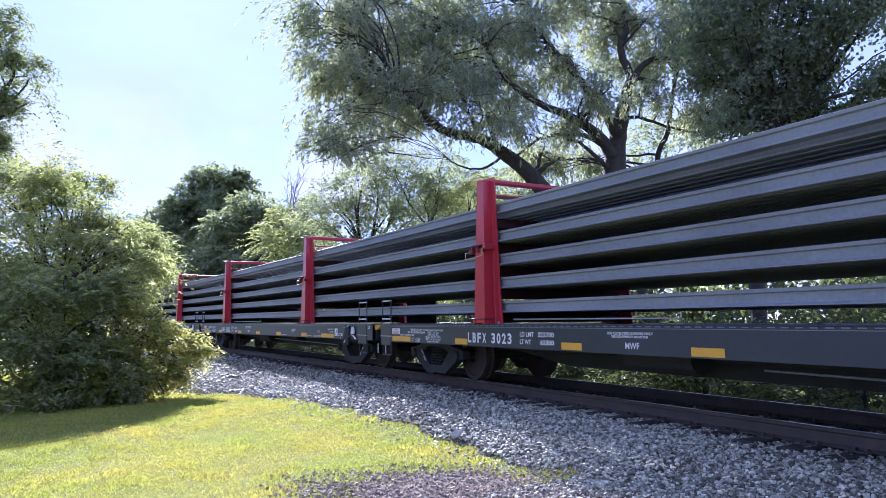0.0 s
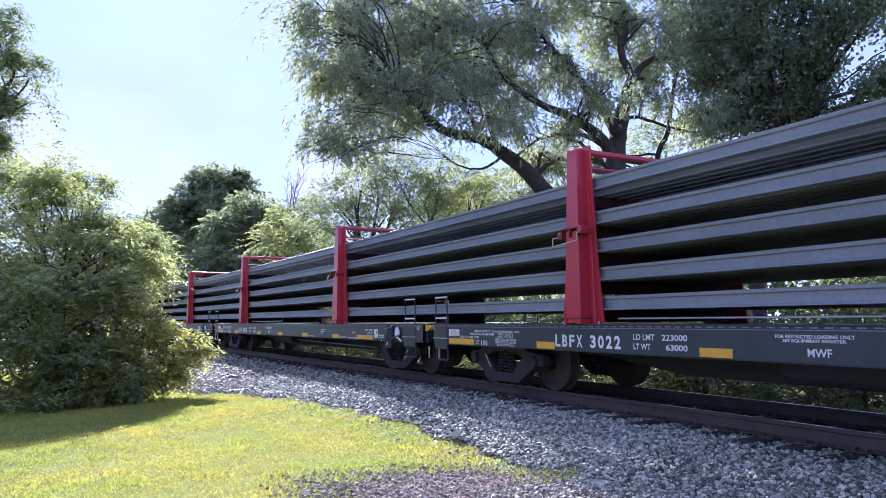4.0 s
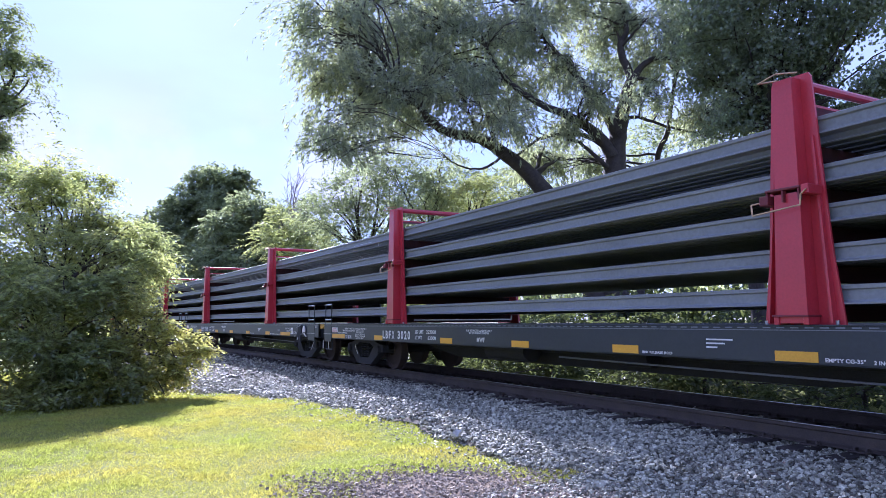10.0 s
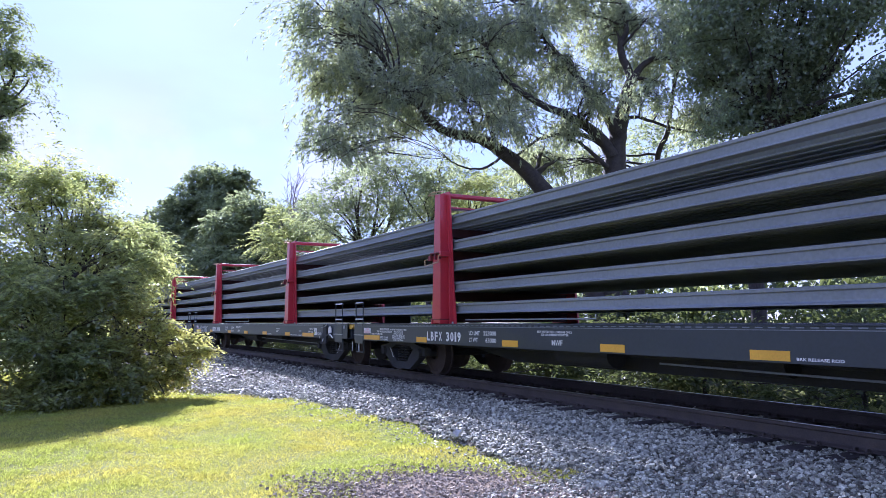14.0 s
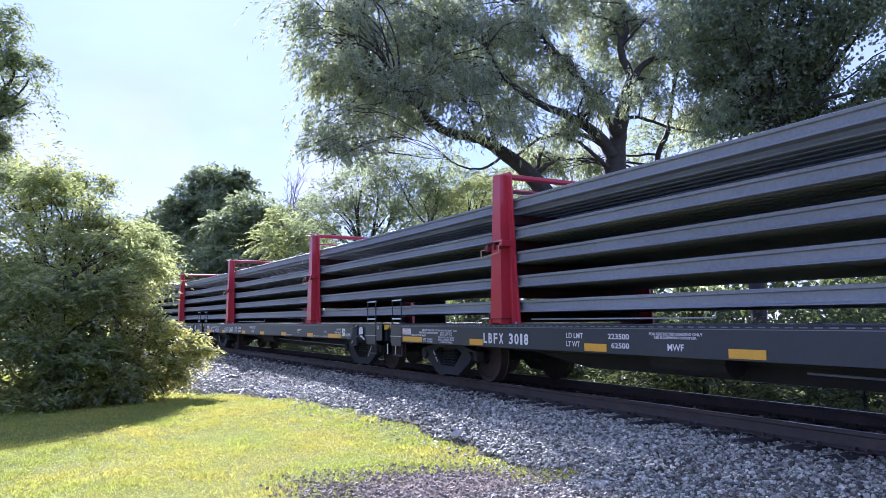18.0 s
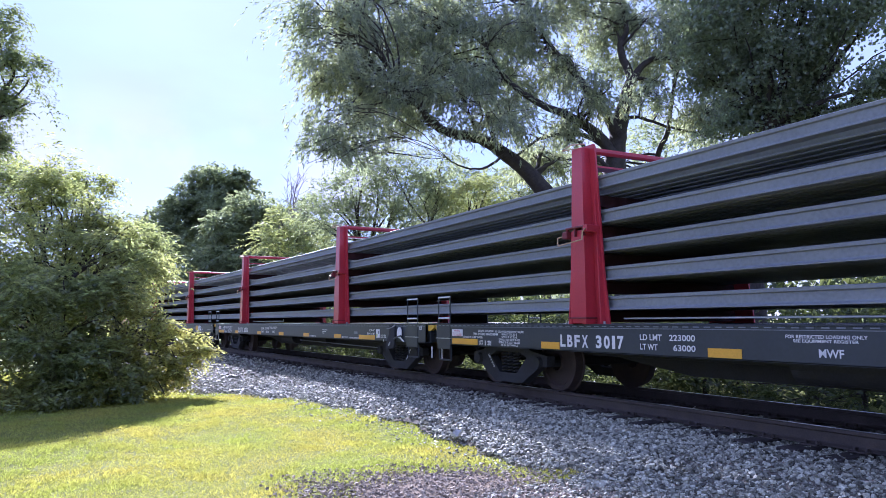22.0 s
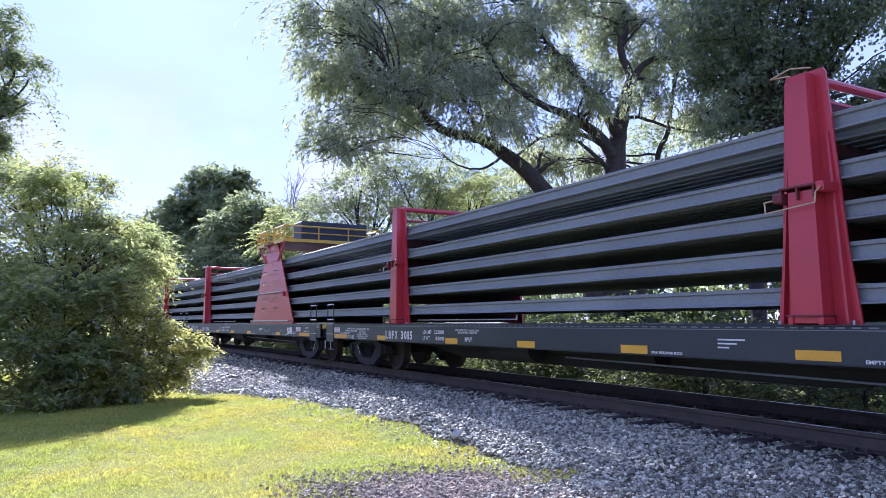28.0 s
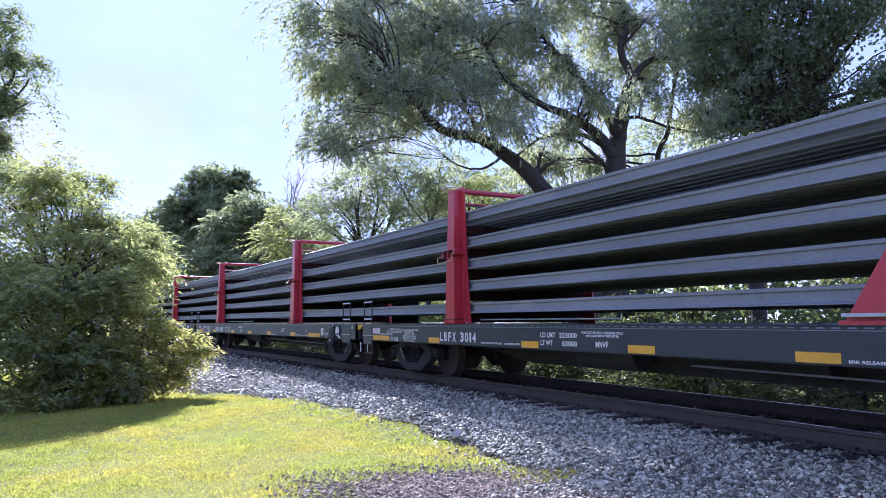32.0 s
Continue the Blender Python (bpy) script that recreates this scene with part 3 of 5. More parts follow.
def fronds(centres, out_from, length, rng, pairs=7, noise=0.75):
    """Feathered leaves: at each centre a drooping stalk with pairs of leaflets. Returns leaflet places and directions."""
    n = len(centres)
    d = rng.standard_normal((n, 3)) * noise + out_from
    d[:, 2] += 0.25
    d /= np.linalg.norm(d, axis=1)[:, None]
    side = np.cross(d, np.array([0, 0, 1.0]) + 0.35 * rng.standard_normal((n, 3)))
    side /= np.linalg.norm(side, axis=1)[:, None] + 1e-6
    ln = length * rng.uniform(0.6, 1.25, n)
    ps, ws = [], []
    for k in range(pairs):
        u = (k + 0.8) / pairs
        base = centres + d * (u * ln)[:, None]
        base[:, 2] -= 0.45 * u * u * ln
        for sgn in (-1, 1):
            w = side * sgn * 0.85 + d * 0.45
            w[:, 2] -= 0.25 + 0.3 * u
            ps.append(base)
            ws.append(w / np.linalg.norm(w, axis=1)[:, None])
    return np.concatenate(ps), np.concatenate(ws)


def tube(points, radii, sides=7):
    """A tapering limb through the points: vertices and quads."""
    pts = [Vector(p) for p in points]
    v, f = [], []
    a = None
    for i, p in enumerate(pts):
        d = (pts[min(i + 1, len(pts) - 1)] - pts[max(i - 1, 0)]).normalized()
        # carry the ring on without a twist
        a = d.orthogonal().normalized() if a is None else (a - d * a.dot(d)).normalized()
        b = d.cross(a)
        for k in range(sides):
            t = 2 * math.pi * k / sides
            v.append(p + (a * math.cos(t) + b * math.sin(t)) * radii[i])
    for i in range(len(pts) - 1):
        for k in range(sides):
            k2 = (k + 1) % sides
            f.append((i * sides + k, i * sides + k2, (i + 1) * sides + k2, (i + 1) * sides + k))
    return [tuple(q) for q in v], f


def limb(a, b, r0, r1, rng, bend=0.12, steps=7, sag=0.0):
    a, b = Vector(a), Vector(b)
    length = (b - a).length
    off = Vector((rng.uniform(-1, 1), rng.uniform(-1, 1), rng.uniform(-0.3, 1))) * bend * length
    pts, rad = [], []
    for i in range(steps + 1):
        t = i / steps
        w = Vector((rng.uniform(-1, 1), rng.uniform(-1, 1), rng.uniform(-1, 1))) * length * 0.018 * (0 < i < steps)
        pts.append(a.lerp(b, t) + off * 4 * t * (1 - t) + w - Vector((0, 0, sag * t * t * length)))
        rad.append(r0 * (1 - t) + r1 * t)
    return pts, rad


def wood(name, limbs, mat, parent, label=""):
    v, f = [], []
    for pts, rad in limbs:
        tv, tf = tube(pts, rad, 8 if rad[0] > 0.08 else 5)
        f += [tuple(i + len(v) for i in q) for q in tf]
        v += tv
    return link_mesh(name, raw_mesh(name, np.array(v), np.array(f), True), mat, parent, label)


def crown_limbs(top, blobs, r0, rng, twigs=5, bend=0.12):
    """Limbs from the trunk's fork to each mass of the crown, with twigs in it."""
    out = []
    for x, y, z, r, h in blobs:
        k = rng.uniform(0.65, 1.0)
        pts, rad = limb(top, (x, y, z - h * 0.2), r0 * k, r0 * 0.22, rng, bend)
        out.append((pts, rad))
        for _ in range(twigs):
            i = rng.randint(2, len(pts) - 1)
            e = Vector((x + rng.uniform(-1, 1) * r * 0.9, y + rng.uniform(-1, 1) * r * 0.9, z + rng.uniform(-0.7, 0.9) * h))
            out.append(limb(pts[i], e, rad[i] * 0.5, 0.012, rng, 0.10, 5))
    return out


def broadleaf(name, label, base, fork, blobs, trunk_r, leaf, mat, seed, per_blob=40, leaves=34, size=0.22, shell=0.5, twigs=4, hang=0.25, bark=None, feather=0.0, lumps=15, style="", droop=0.5):
    """A tree or shrub: base and fork of the trunk, the masses of its crown, leaf = (length, width)."""
    rng, nrng = random.Random(seed), np.random.default_rng(seed)
    t = thing(name, label, "shrub" if name.endswith("shrub") else "tree")
    t.location = base
    inv = Matrix.Translation(-Vector(base))
    limbs = [limb(base, fork, trunk_r, trunk_r * 0.72, rng, 0.05, 6)] + crown_limbs(fork, blobs, trunk_r * 0.5, rng, twigs)
    limbs = [([inv @ Vector(p) for p in pts], rad) for pts, rad in limbs]
    wood("trunk", limbs, bark or M_BARK, t)
    ways = None
    if style == "spray":
        p, ways = sprays(clumps(blobs, lumps, 0.40 if lumps > 10 else 0.33, nrng) if lumps != 15 else blobs, per_blob, size, leaves, nrng, droop)
        if lumps == 10:
            inner, iw = sprays([(x, y, z, r * 0.66, h * 0.66) for x, y, z, r, h in blobs], per_blob * 0.35, size * 1.3, 14, nrng, droop)
            p, ways = np.concatenate([p, inner]), np.concatenate([ways, iw])
    elif style == "rosette":
        p, ways = rosettes(clumps(blobs, lumps, 0.42, nrng), per_blob, size, nrng, leaves)
        inner, iw = sprays([(x, y, z, r * 0.66, h * 0.66) for x, y, z, r, h in blobs], per_blob * 0.3, size * 1.0, 12, nrng, droop)
        p, ways = np.concatenate([p, inner]), np.concatenate([ways, iw])
    else:
        p = clump_points(blobs, per_blob, leaves, size, nrng, shell, lumps)
    p = p - np.array(base)
    if feather:
        p = p[nrng.uniform(0, 1, len(p)) < 0.20]
        away = p - p.mean(axis=0)
        away /= np.linalg.norm(away, axis=1)[:, None] + 1e-6
        p, ways = fronds(p, away * 0.9, feather, nrng, 5)
    keep = p[:, 2] + base[2] > 0.03
    link_mesh("crown", leaves_mesh("crown", p[keep], leaf[0], leaf[1], nrng, hang, 1.0, None if ways is None else ways[keep], bool(style)), mat, t)
    return t


# limbs of the willow: points along each one, radius at its start and end
WILLOW_LIMBS = [
    ([(-22.30, 19.57, 0.0), (-22.21, 19.71, 5.41), (-22.23, 19.85, 7.79), (-22.25, 19.97, 8.72), (-22.18, 20.2, 9.86), (-22.04, 20.5, 11.09), (-21.98, 20.71, 11.72)], 0.62, 0.22),
    ([(-21.98, 20.71, 11.72), (-22.34, 20.47, 13.16), (-22.23, 20.73, 14.05), (-22.48, 20.61, 15.91)], 0.19, 0.08),
    ([(-22.07, 19.58, 8.32), (-22.15, 19.16, 8.93), (-22.36, 18.58, 9.44), (-22.75, 17.75, 9.98), (-23.13, 16.89, 10.37), (-23.55, 15.93, 11.02), (-23.8, 15.15, 11.88), (-23.98, 14.46, 13.26)], 0.27, 0.06),
    ([(-21.99, 19.81, 9.16), (-22.26, 19.36, 10.38), (-22.66, 18.74, 11.25), (-22.96, 18.2, 12.16), (-23.34, 17.54, 12.99), (-23.53, 17.12, 13.97), (-23.78, 16.6, 15.08)], 0.24, 0.08)]
WILLOW_ARMS = [
    ([(-22.30, 19.40, 0.4), (-22.9, 18.01, 5.39), (-23.33, 17.0, 6.83), (-23.52, 16.26, 7.65), (-23.78, 15.4, 8.32), (-24.06, 14.45, 8.88), (-24.39, 13.34, 9.04), (-24.52, 12.52, 9.41), (-24.55, 11.86, 10.08), (-24.67, 10.98, 10.79)], 0.46, 0.08),
    ([(-22.11, 19.38, 8.62), (-22.52, 18.56, 9.14), (-22.85, 17.8, 9.2), (-23.2, 16.96, 9.02), (-23.37, 16.35, 8.66), (-23.5, 15.76, 8.15)], 0.12, 0.04),
    ([(-22.05, 19.3, 7.79), (-22.18, 18.63, 8.32), (-22.24, 18.03, 8.73), (-22.28, 17.46, 8.77)], 0.11, 0.04),
    ([(-23.83, 14.32, 8.81), (-23.64, 13.85, 9.49), (-23.49, 13.31, 9.88)], 0.12, 0.04),
    ([(-23.67, 15.33, 8.19), (-23.78, 14.4, 7.61), (-23.85, 13.49, 7.58), (-23.8, 12.75, 7.86)], 0.07, 0.02)]
WILLOW_RIGHT_LIMBS = [
    ([(-21.94, 20.47, 11.22), (-21.67, 20.99, 12.2), (-21.3, 21.6, 12.55), (-20.68, 22.42, 12.36)], 0.2, 0.06),
    ([(-22.03, 20.06, 9.88), (-21.61, 20.67, 9.94), (-21.02, 21.4, 9.55), (-20.41, 22.12, 9.25), (-19.6, 22.97, 8.83)], 0.09, 0.03),
    ([(-22.30, 20.6, 0.3), (-22.9, 22.35, 5.64), (-22.58, 22.68, 8.76), (-22.3, 22.95, 9.66), (-22.09, 23.16, 11.37), (-21.87, 23.36, 13.0), (-22.0, 23.24, 14.71)], 0.17, 0.06)]
# masses of its crown: place, radius across and up
WILLOW_LEFT = [(-24.6, 8.3, 13.0, 1.3, 1.0), (-24.7, 8.1, 11.7, 1.0, 0.9), (-24.6, 8.3, 10.6, 0.9, 0.5), (-25.9, 10.5, 12.9, 1.7, 1.4), (-25.1, 9.9, 11.0, 1.3, 1.0), (-24.0, 8.6, 8.9, 1.1, 0.7), (-24.1, 8.3, 7.8, 0.9, 0.6), (-26.0, 10.4, 10.2, 1.4, 0.9), (-23.6, 11.0, 10.0, 1.3, 0.8), (-27.5, 12.0, 15.1, 2.0, 1.2), (-26.7, 8.4, 16.0, 2.1, 1.4)]
WILLOW_MID = [(-26.0, 12.9, 13.8, 1.8, 1.7), (-23.8, 12.8, 11.3, 1.7, 1.1), (-27.9, 13.5, 12.8, 1.5, 1.1), (-26.7, 15.8, 14.7, 1.5, 1.4), (-22.6, 12.9, 9.6, 1.1, 0.9), (-24.6, 15.4, 11.2, 1.5, 1.1), (-22.3, 14.4, 9.2, 1.0, 0.8), (-23.4, 15.4, 13.2, 1.3, 1.2), (-25.2, 18.1, 12.8, 1.3, 1.1), (-23.4, 17.2, 14.0, 1.3, 1.1), (-27.4, 16.5, 13.6, 1.6, 1.3), (-26.1, 12.7, 9.7, 0.7, 0.5), (-26.3, 14.4, 17.2, 3.3, 1.8)]
WILLOW_RIGHT = [(-23.9, 19.7, 14.8, 1.5, 1.3), (-22.8, 17.9, 12.0, 0.9, 0.8), (-21.3, 18.1, 10.5, 0.7, 0.8), (-24.8, 18.6, 8.4, 1.1, 0.6), (-22.8, 17.9, 9.5, 0.6, 0.5), (-23.7, 21.5, 14.2, 1.3, 1.2), (-22.0, 21.9, 14.2, 1.5, 1.2), (-22.5, 22.8, 13.1, 1.3, 0.9), (-21.2, 21.2, 10.9, 0.9, 0.8), (-20.1, 22.3, 12.6, 1.4, 1.4), (-20.7, 23.1, 9.9, 1.0, 0.9), (-19.4, 22.9, 10.1, 0.8, 0.8), (-25.4, 21.1, 8.8, 0.7, 0.5), (-27.0, 19.0, 9.2, 0.7, 0.5), (-23.4, 20.3, 17.3, 3.8, 1.8)]


def hanging_leaves(blobs, fill, rng):
    """Willow foliage: each mass is broken into drooping bunches, each bunch into hanging shoots with narrow leaves.
    Returns leaf places and the way each leaf points."""
    ps, ws = [], []
    for x, y, z, r, h in blobs:
        k = max(6, int(fill * (r * r + 2 * r * h)))
        d = rng.standard_normal((k, 3))
        d /= np.linalg.norm(d, axis=1)[:, None]
        c = np.array([x, y, z]) + d * (0.2 + 0.85 * rng.uniform(0, 1, (k, 1)) ** 0.6) * np.array([r, r, h])
        out = d[:, :2] * 0.7 + 0.35 * rng.standard_normal((k, 2))
        wide = rng.uniform(0.22, 0.50, k)
        shoots = rng.integers(16, 46, k)
        ends = np.repeat(c, shoots, axis=0) + rng.standard_normal((shoots.sum(), 3)) * np.repeat(wide, shoots)[:, None] * np.array([1, 1, 0.7])
        way = np.repeat(out, shoots, axis=0) + 0.22 * rng.standard_normal((len(ends), 2))
        m = rng.integers(8, 15, len(ends))
        ln = np.repeat(rng.uniform(0.3, 1.0, len(ends)), m)
        u = rng.uniform(0, 1, len(ln))
        q = np.repeat(ends, m, axis=0)
        w2 = np.repeat(way, m, axis=0)
        q[:, :2] += w2 * (np.sqrt(u) * ln)[:, None]
        q[:, 2] += 0.12 - (0.2 * u + 0.8 * u * u) * ln
        w = np.concatenate([w2 * 0.7, -(0.25 + 0.9 * u)[:, None]], 1) + 0.45 * rng.standard_normal((len(u), 3))
        ps.append(q + rng.standard_normal(q.shape) * 0.03)
        ws.append(w / np.linalg.norm(w, axis=1)[:, None])
    return np.concatenate(ps), np.concatenate(ws)


def smooth_limb(path, r0, r1, rng):
    """A limb that bends gently through the points of its path."""
    pts = [Vector(p) for p in path]
    out = []
    for i in range(len(pts) - 1):
        a, b = pts[i], pts[i + 1]
        ta = (b - pts[i - 1]) / 2 if i else b - a
        tb = (pts[i + 2] - a) / 2 if i + 2 < len(pts) else b - a
        for k in range(5):
            t = k / 5
            out.append(a * (2 * t ** 3 - 3 * t * t + 1) + ta * (t ** 3 - 2 * t * t + t) + b * (3 * t * t - 2 * t ** 3) + tb * (t ** 3 - t * t)
                       + Vector((rng.uniform(-1, 1), rng.uniform(-1, 1), rng.uniform(-1, 1))) * 0.02)
    out.append(pts[-1])
    return out, [r0 + (r1 - r0) * (k / (len(out) - 1)) ** 0.85 for k in range(len(out))]


def build_willow():
    rng, nrng = random.Random(8), np.random.default_rng(8)
    blobs = WILLOW_LEFT + WILLOW_MID + WILLOW_RIGHT
    base = Vector((-22.30, 19.57, 0.00))
    t = thing("willow_tree", "tall old willow with drooping grey-green foliage and dark forked trunk", "tree")
    t.location = base
    limbs = [smooth_limb(path, r0, r1, rng) for path, r0, r1 in WILLOW_LIMBS + WILLOW_ARMS + WILLOW_RIGHT_LIMBS]
    stems = [(q, rr) for pts, rad in limbs for q, rr in zip(pts, rad) if q.z > 6.5]
    for x, y, z, r, h in blobs:
        for _ in range(4):
            goal = Vector((x + rng.uniform(-0.6, 0.6) * r, y + rng.uniform(-0.6, 0.6) * r, z + rng.uniform(-0.1, 0.7) * h))
            q, rr = min(stems, key=lambda w: (w[0] - goal).length + 0.6 * max(0.0, w[0].z - goal.z + 1.0) + rng.uniform(0, 0.8))
            pts, rad = limb(q, goal, min(0.10, rr * 0.5), 0.022, rng, 0.16, 8, 0.05)
            limbs.append((pts, rad))
            for _ in range(5):
                i = rng.randint(3, len(pts) - 1)
                e = Vector((x + rng.uniform(-1, 1) * r, y + rng.uniform(-1, 1) * r, z + rng.uniform(-0.6, 0.9) * h))
                limbs.append(limb(pts[i], e, rad[i] * 0.5, 0.010, rng, 0.18, 6, 0.08))
    limbs = [([Vector(p) - base for p in pts], rad) for pts, rad in limbs]
    wood("trunk", limbs, M_BARK, t)
    p1, w1 = hanging_leaves(WILLOW_LEFT + WILLOW_MID, 2.3, nrng)
    p2, w2 = hanging_leaves(WILLOW_RIGHT, 2.3, nrng)
    p, w = np.concatenate([p1, p2]) - np.array(base), np.concatenate([w1, w2])
    link_mesh("crown", leaves_mesh("crown", p, 0.225, 0.060, nrng, 0.0, 1.0, w), L_WILLOW, t)


def build_trees():
    build_willow()
    broadleaf("maple_tree", "dark shaded broadleaf tree behind the railway line", (-11.47, 14.89, 0.00), (-11.02, 14.72, 6.15), [(-11.2, 13.9, 8.5, 1.1, 1.2), (-9.9, 14.2, 9.0, 1.2, 1.1), (-9.9, 14.3, 7.6, 0.7, 0.7), (-11.1, 14.4, 7.2, 0.9, 0.7), (-11.7, 14.5, 6.4, 0.7, 0.4), (-10.8, 15.1, 6.5, 0.6, 0.5), (-10.2, 15.0, 6.7, 0.3, 0.4), (-8.5, 14.8, 8.1, 0.7, 0.7), (-8.5, 15.1, 6.5, 0.3, 0.3), (-11.8, 14.4, 10.8, 1.9, 1.3), (-8.6, 14.0, 10.9, 2.4, 1.3), (-8.2, 15.7, 6.8, 0.7, 0.6), (-12.3, 14.0, 7.9, 0.6, 0.9), (-9.5, 15.0, 8.2, 0.4, 0.5), (-10.0, 15.0, 7.3, 0.4, 0.4), (-9.5, 15.4, 6.0, 0.4, 0.2), (-12.0, 14.7, 8.9, 0.9, 0.9), (-11.7, 15.0, 7.4, 0.7, 0.9)], 0.20, (0.095, 0.078), L_MAPLE, 31, 88, 42, 0.24, 0.35, 4, 0.3)
    broadleaf("locust_tree", "feathery green tree at the lawn's side", (-13.07, -2.15, 0.00), (-12.60, -1.75, 3.81), [(-11.9, -1.1, 6.0, 0.25, 0.25), (-12.0, -0.85, 5.4, 0.3, 0.2), (-12.0, -1.0, 5.5, 0.25, 0.35), (-12.0, -0.85, 5.0, 0.3, 0.3), (-12.0, -1.0, 4.5, 0.25, 0.4), (-12.0, -0.9, 4.7, 0.2, 0.2), (-12.4, -1.4, 6.8, 0.5, 0.4), (-12.4, -1.5, 5.2, 0.3, 0.7), (-12.0, -0.95, 4.15, 0.1, 0.12)], 0.16, (0.070, 0.030), L_LOCUST, 41, 1.2, 6, 0.30, 0.2, 3, 0.0, style="rosette", lumps=3, droop=0.45)
    # overgrown shrubs beside the lawn, each its own plant
    broadleaf("tall_shrub", "tall overgrown green shrub with bright backlit tips", (-18.43, -0.44, 0.00), (-18.39, -0.46, 1.98), [(-19.7, -1.4, 4.5, 0.8, 0.7), (-19.3, -0.6, 4.8, 0.5, 0.5), (-19.0, -0.0, 4.4, 0.6, 0.6), (-18.7, 0.7, 4.0, 0.4, 0.5), (-18.0, -0.7, 3.2, 1.3, 0.9), (-18.0, 0.5, 3.2, 0.8, 0.8), (-19.1, 1.2, 3.4, 0.5, 0.5), (-19.4, 1.7, 3.4, 0.3, 0.4), (-17.9, 1.4, 2.6, 0.5, 0.6), (-19.2, -2.5, 3.8, 1.1, 1.4)], 0.14, (0.135, 0.046), L_BUSH, 51, 4.6, 6, 0.56, 0.35, 4, 0.0, style="rosette", lumps=5, droop=0.45)
    broadleaf("thicket_shrub", "tall thicket of feathery green suckers behind the lawn shrubs", (-21.0, -0.1, 0.00), (-20.9, 0.0, 1.6), [(-21.0, -1.2, 5.1, 0.9, 0.6), (-21.0, -0.3, 5.2, 0.7, 0.5), (-20.5, -0.9, 4.0, 1.0, 0.7), (-21.0, 0.4, 4.9, 0.6, 0.5), (-20.0, 0.3, 3.7, 0.7, 0.6), (-21.0, 0.9, 3.6, 0.5, 0.4), (-21.4, 1.5, 3.4, 0.25, 0.5), (-20.9, 1.1, 2.6, 0.6, 0.5), (-19.5, -0.4, 3.0, 0.8, 0.7), (-21.4, 1.55, 2.9, 0.2, 0.3), (-19.5, 0.7, 2.8, 0.7, 0.6), (-18.5, -1.2, 2.9, 0.6, 0.5), (-20.6, 0.9, 1.6, 0.8, 0.8), (-19.8, 0.2, 1.5, 1.1, 1.0), (-21.2, -2.6, 4.4, 1.2, 1.2)], 0.12, (0.135, 0.046), L_BUSH, 54, 4.6, 6, 0.56, 0.35, 4, 0.0, style="rosette", lumps=5, droop=0.45)
    broadleaf("dense_shrub", "dense leafy shrub reaching down to the grass", (-16.30, -0.29, 0.00), (-16.37, -0.26, 0.80), [(-16.3, -0.8, 1.7, 1.1, 1.0), (-16.4, 0.2, 1.7, 1.0, 0.9), (-15.7, -0.5, 0.7, 1.1, 0.7), (-15.8, 0.5, 0.6, 1.0, 0.6), (-16.4, -1.9, 1.3, 1.1, 1.2), (-15.7, -0.8, 0.2, 1.1, 0.4), (-15.7, 0.3, 0.1, 1.0, 0.4), (-16.9, -1.1, 2.4, 0.6, 0.5), (-16.6, 0.8, 2.2, 0.5, 0.5)], 0.10, (0.100, 0.056), L_BUSH, 52, 34, 16, 0.32, 0.3, 4, 0.3, style="spray", lumps=10, droop=0.55)
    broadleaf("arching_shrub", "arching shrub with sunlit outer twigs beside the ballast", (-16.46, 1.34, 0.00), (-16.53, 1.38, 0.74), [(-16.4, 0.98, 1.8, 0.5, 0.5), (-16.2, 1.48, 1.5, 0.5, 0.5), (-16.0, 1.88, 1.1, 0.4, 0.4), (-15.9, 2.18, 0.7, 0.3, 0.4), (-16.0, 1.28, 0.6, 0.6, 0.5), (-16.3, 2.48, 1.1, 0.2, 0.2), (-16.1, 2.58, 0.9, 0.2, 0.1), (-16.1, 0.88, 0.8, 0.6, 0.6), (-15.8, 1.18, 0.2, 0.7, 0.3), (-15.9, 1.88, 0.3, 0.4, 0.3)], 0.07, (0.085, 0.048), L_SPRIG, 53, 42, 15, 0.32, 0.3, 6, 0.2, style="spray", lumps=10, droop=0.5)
    # woods further off
    broadleaf("oak_tree", "large dark green rounded tree standing far off", (-75.5, 12.4, 0.00), (-75.2, 12.3, 7.47), [(-74.8, 13.2, 15.3, 2.6, 1.9), (-75.3, 10.5, 13.4, 2.1, 2.0), (-74.4, 15.7, 14.5, 2.1, 2.0), (-73.5, 9.0, 11.0, 2.6, 2.2), (-73.0, 12.1, 11.2, 3.1, 2.5), (-69.7, 6.6, 8.3, 2.9, 2.4), (-69.3, 9.6, 6.8, 3.2, 2.1), (-76.0, 13.0, 12.5, 3.4, 3.0)], 0.5, (0.32, 0.22), L_FAR, 61, 3.0, 18, 0.9, 0.3, 3, lumps=14, style="spray", droop=0.3)
    broadleaf("woodland_tree", "broad green woodland tree beyond the train", (-59.0, 12.9, 0.00), (-58.8, 12.9, 4.85), [(-58.6, 12.9, 9.9, 2.1, 1.6), (-58.0, 11.0, 8.1, 2.1, 1.8), (-58.2, 14.6, 9.7, 1.8, 1.4), (-57.3, 14.0, 7.5, 2.3, 1.9), (-57.1, 10.4, 5.8, 2.0, 1.5), (-58.7, 16.7, 8.7, 1.6, 1.6), (-56.6, 12.5, 5.8, 2.2, 1.5), (-60.3, 18.4, 10.0, 2.0, 2.0), (-59.5, 13.5, 7.0, 3.4, 2.4)], 0.45, (0.27, 0.18), L_FAR, 62, 3.6, 18, 0.8, 0.3, 3, lumps=14, style="spray", droop=0.35)
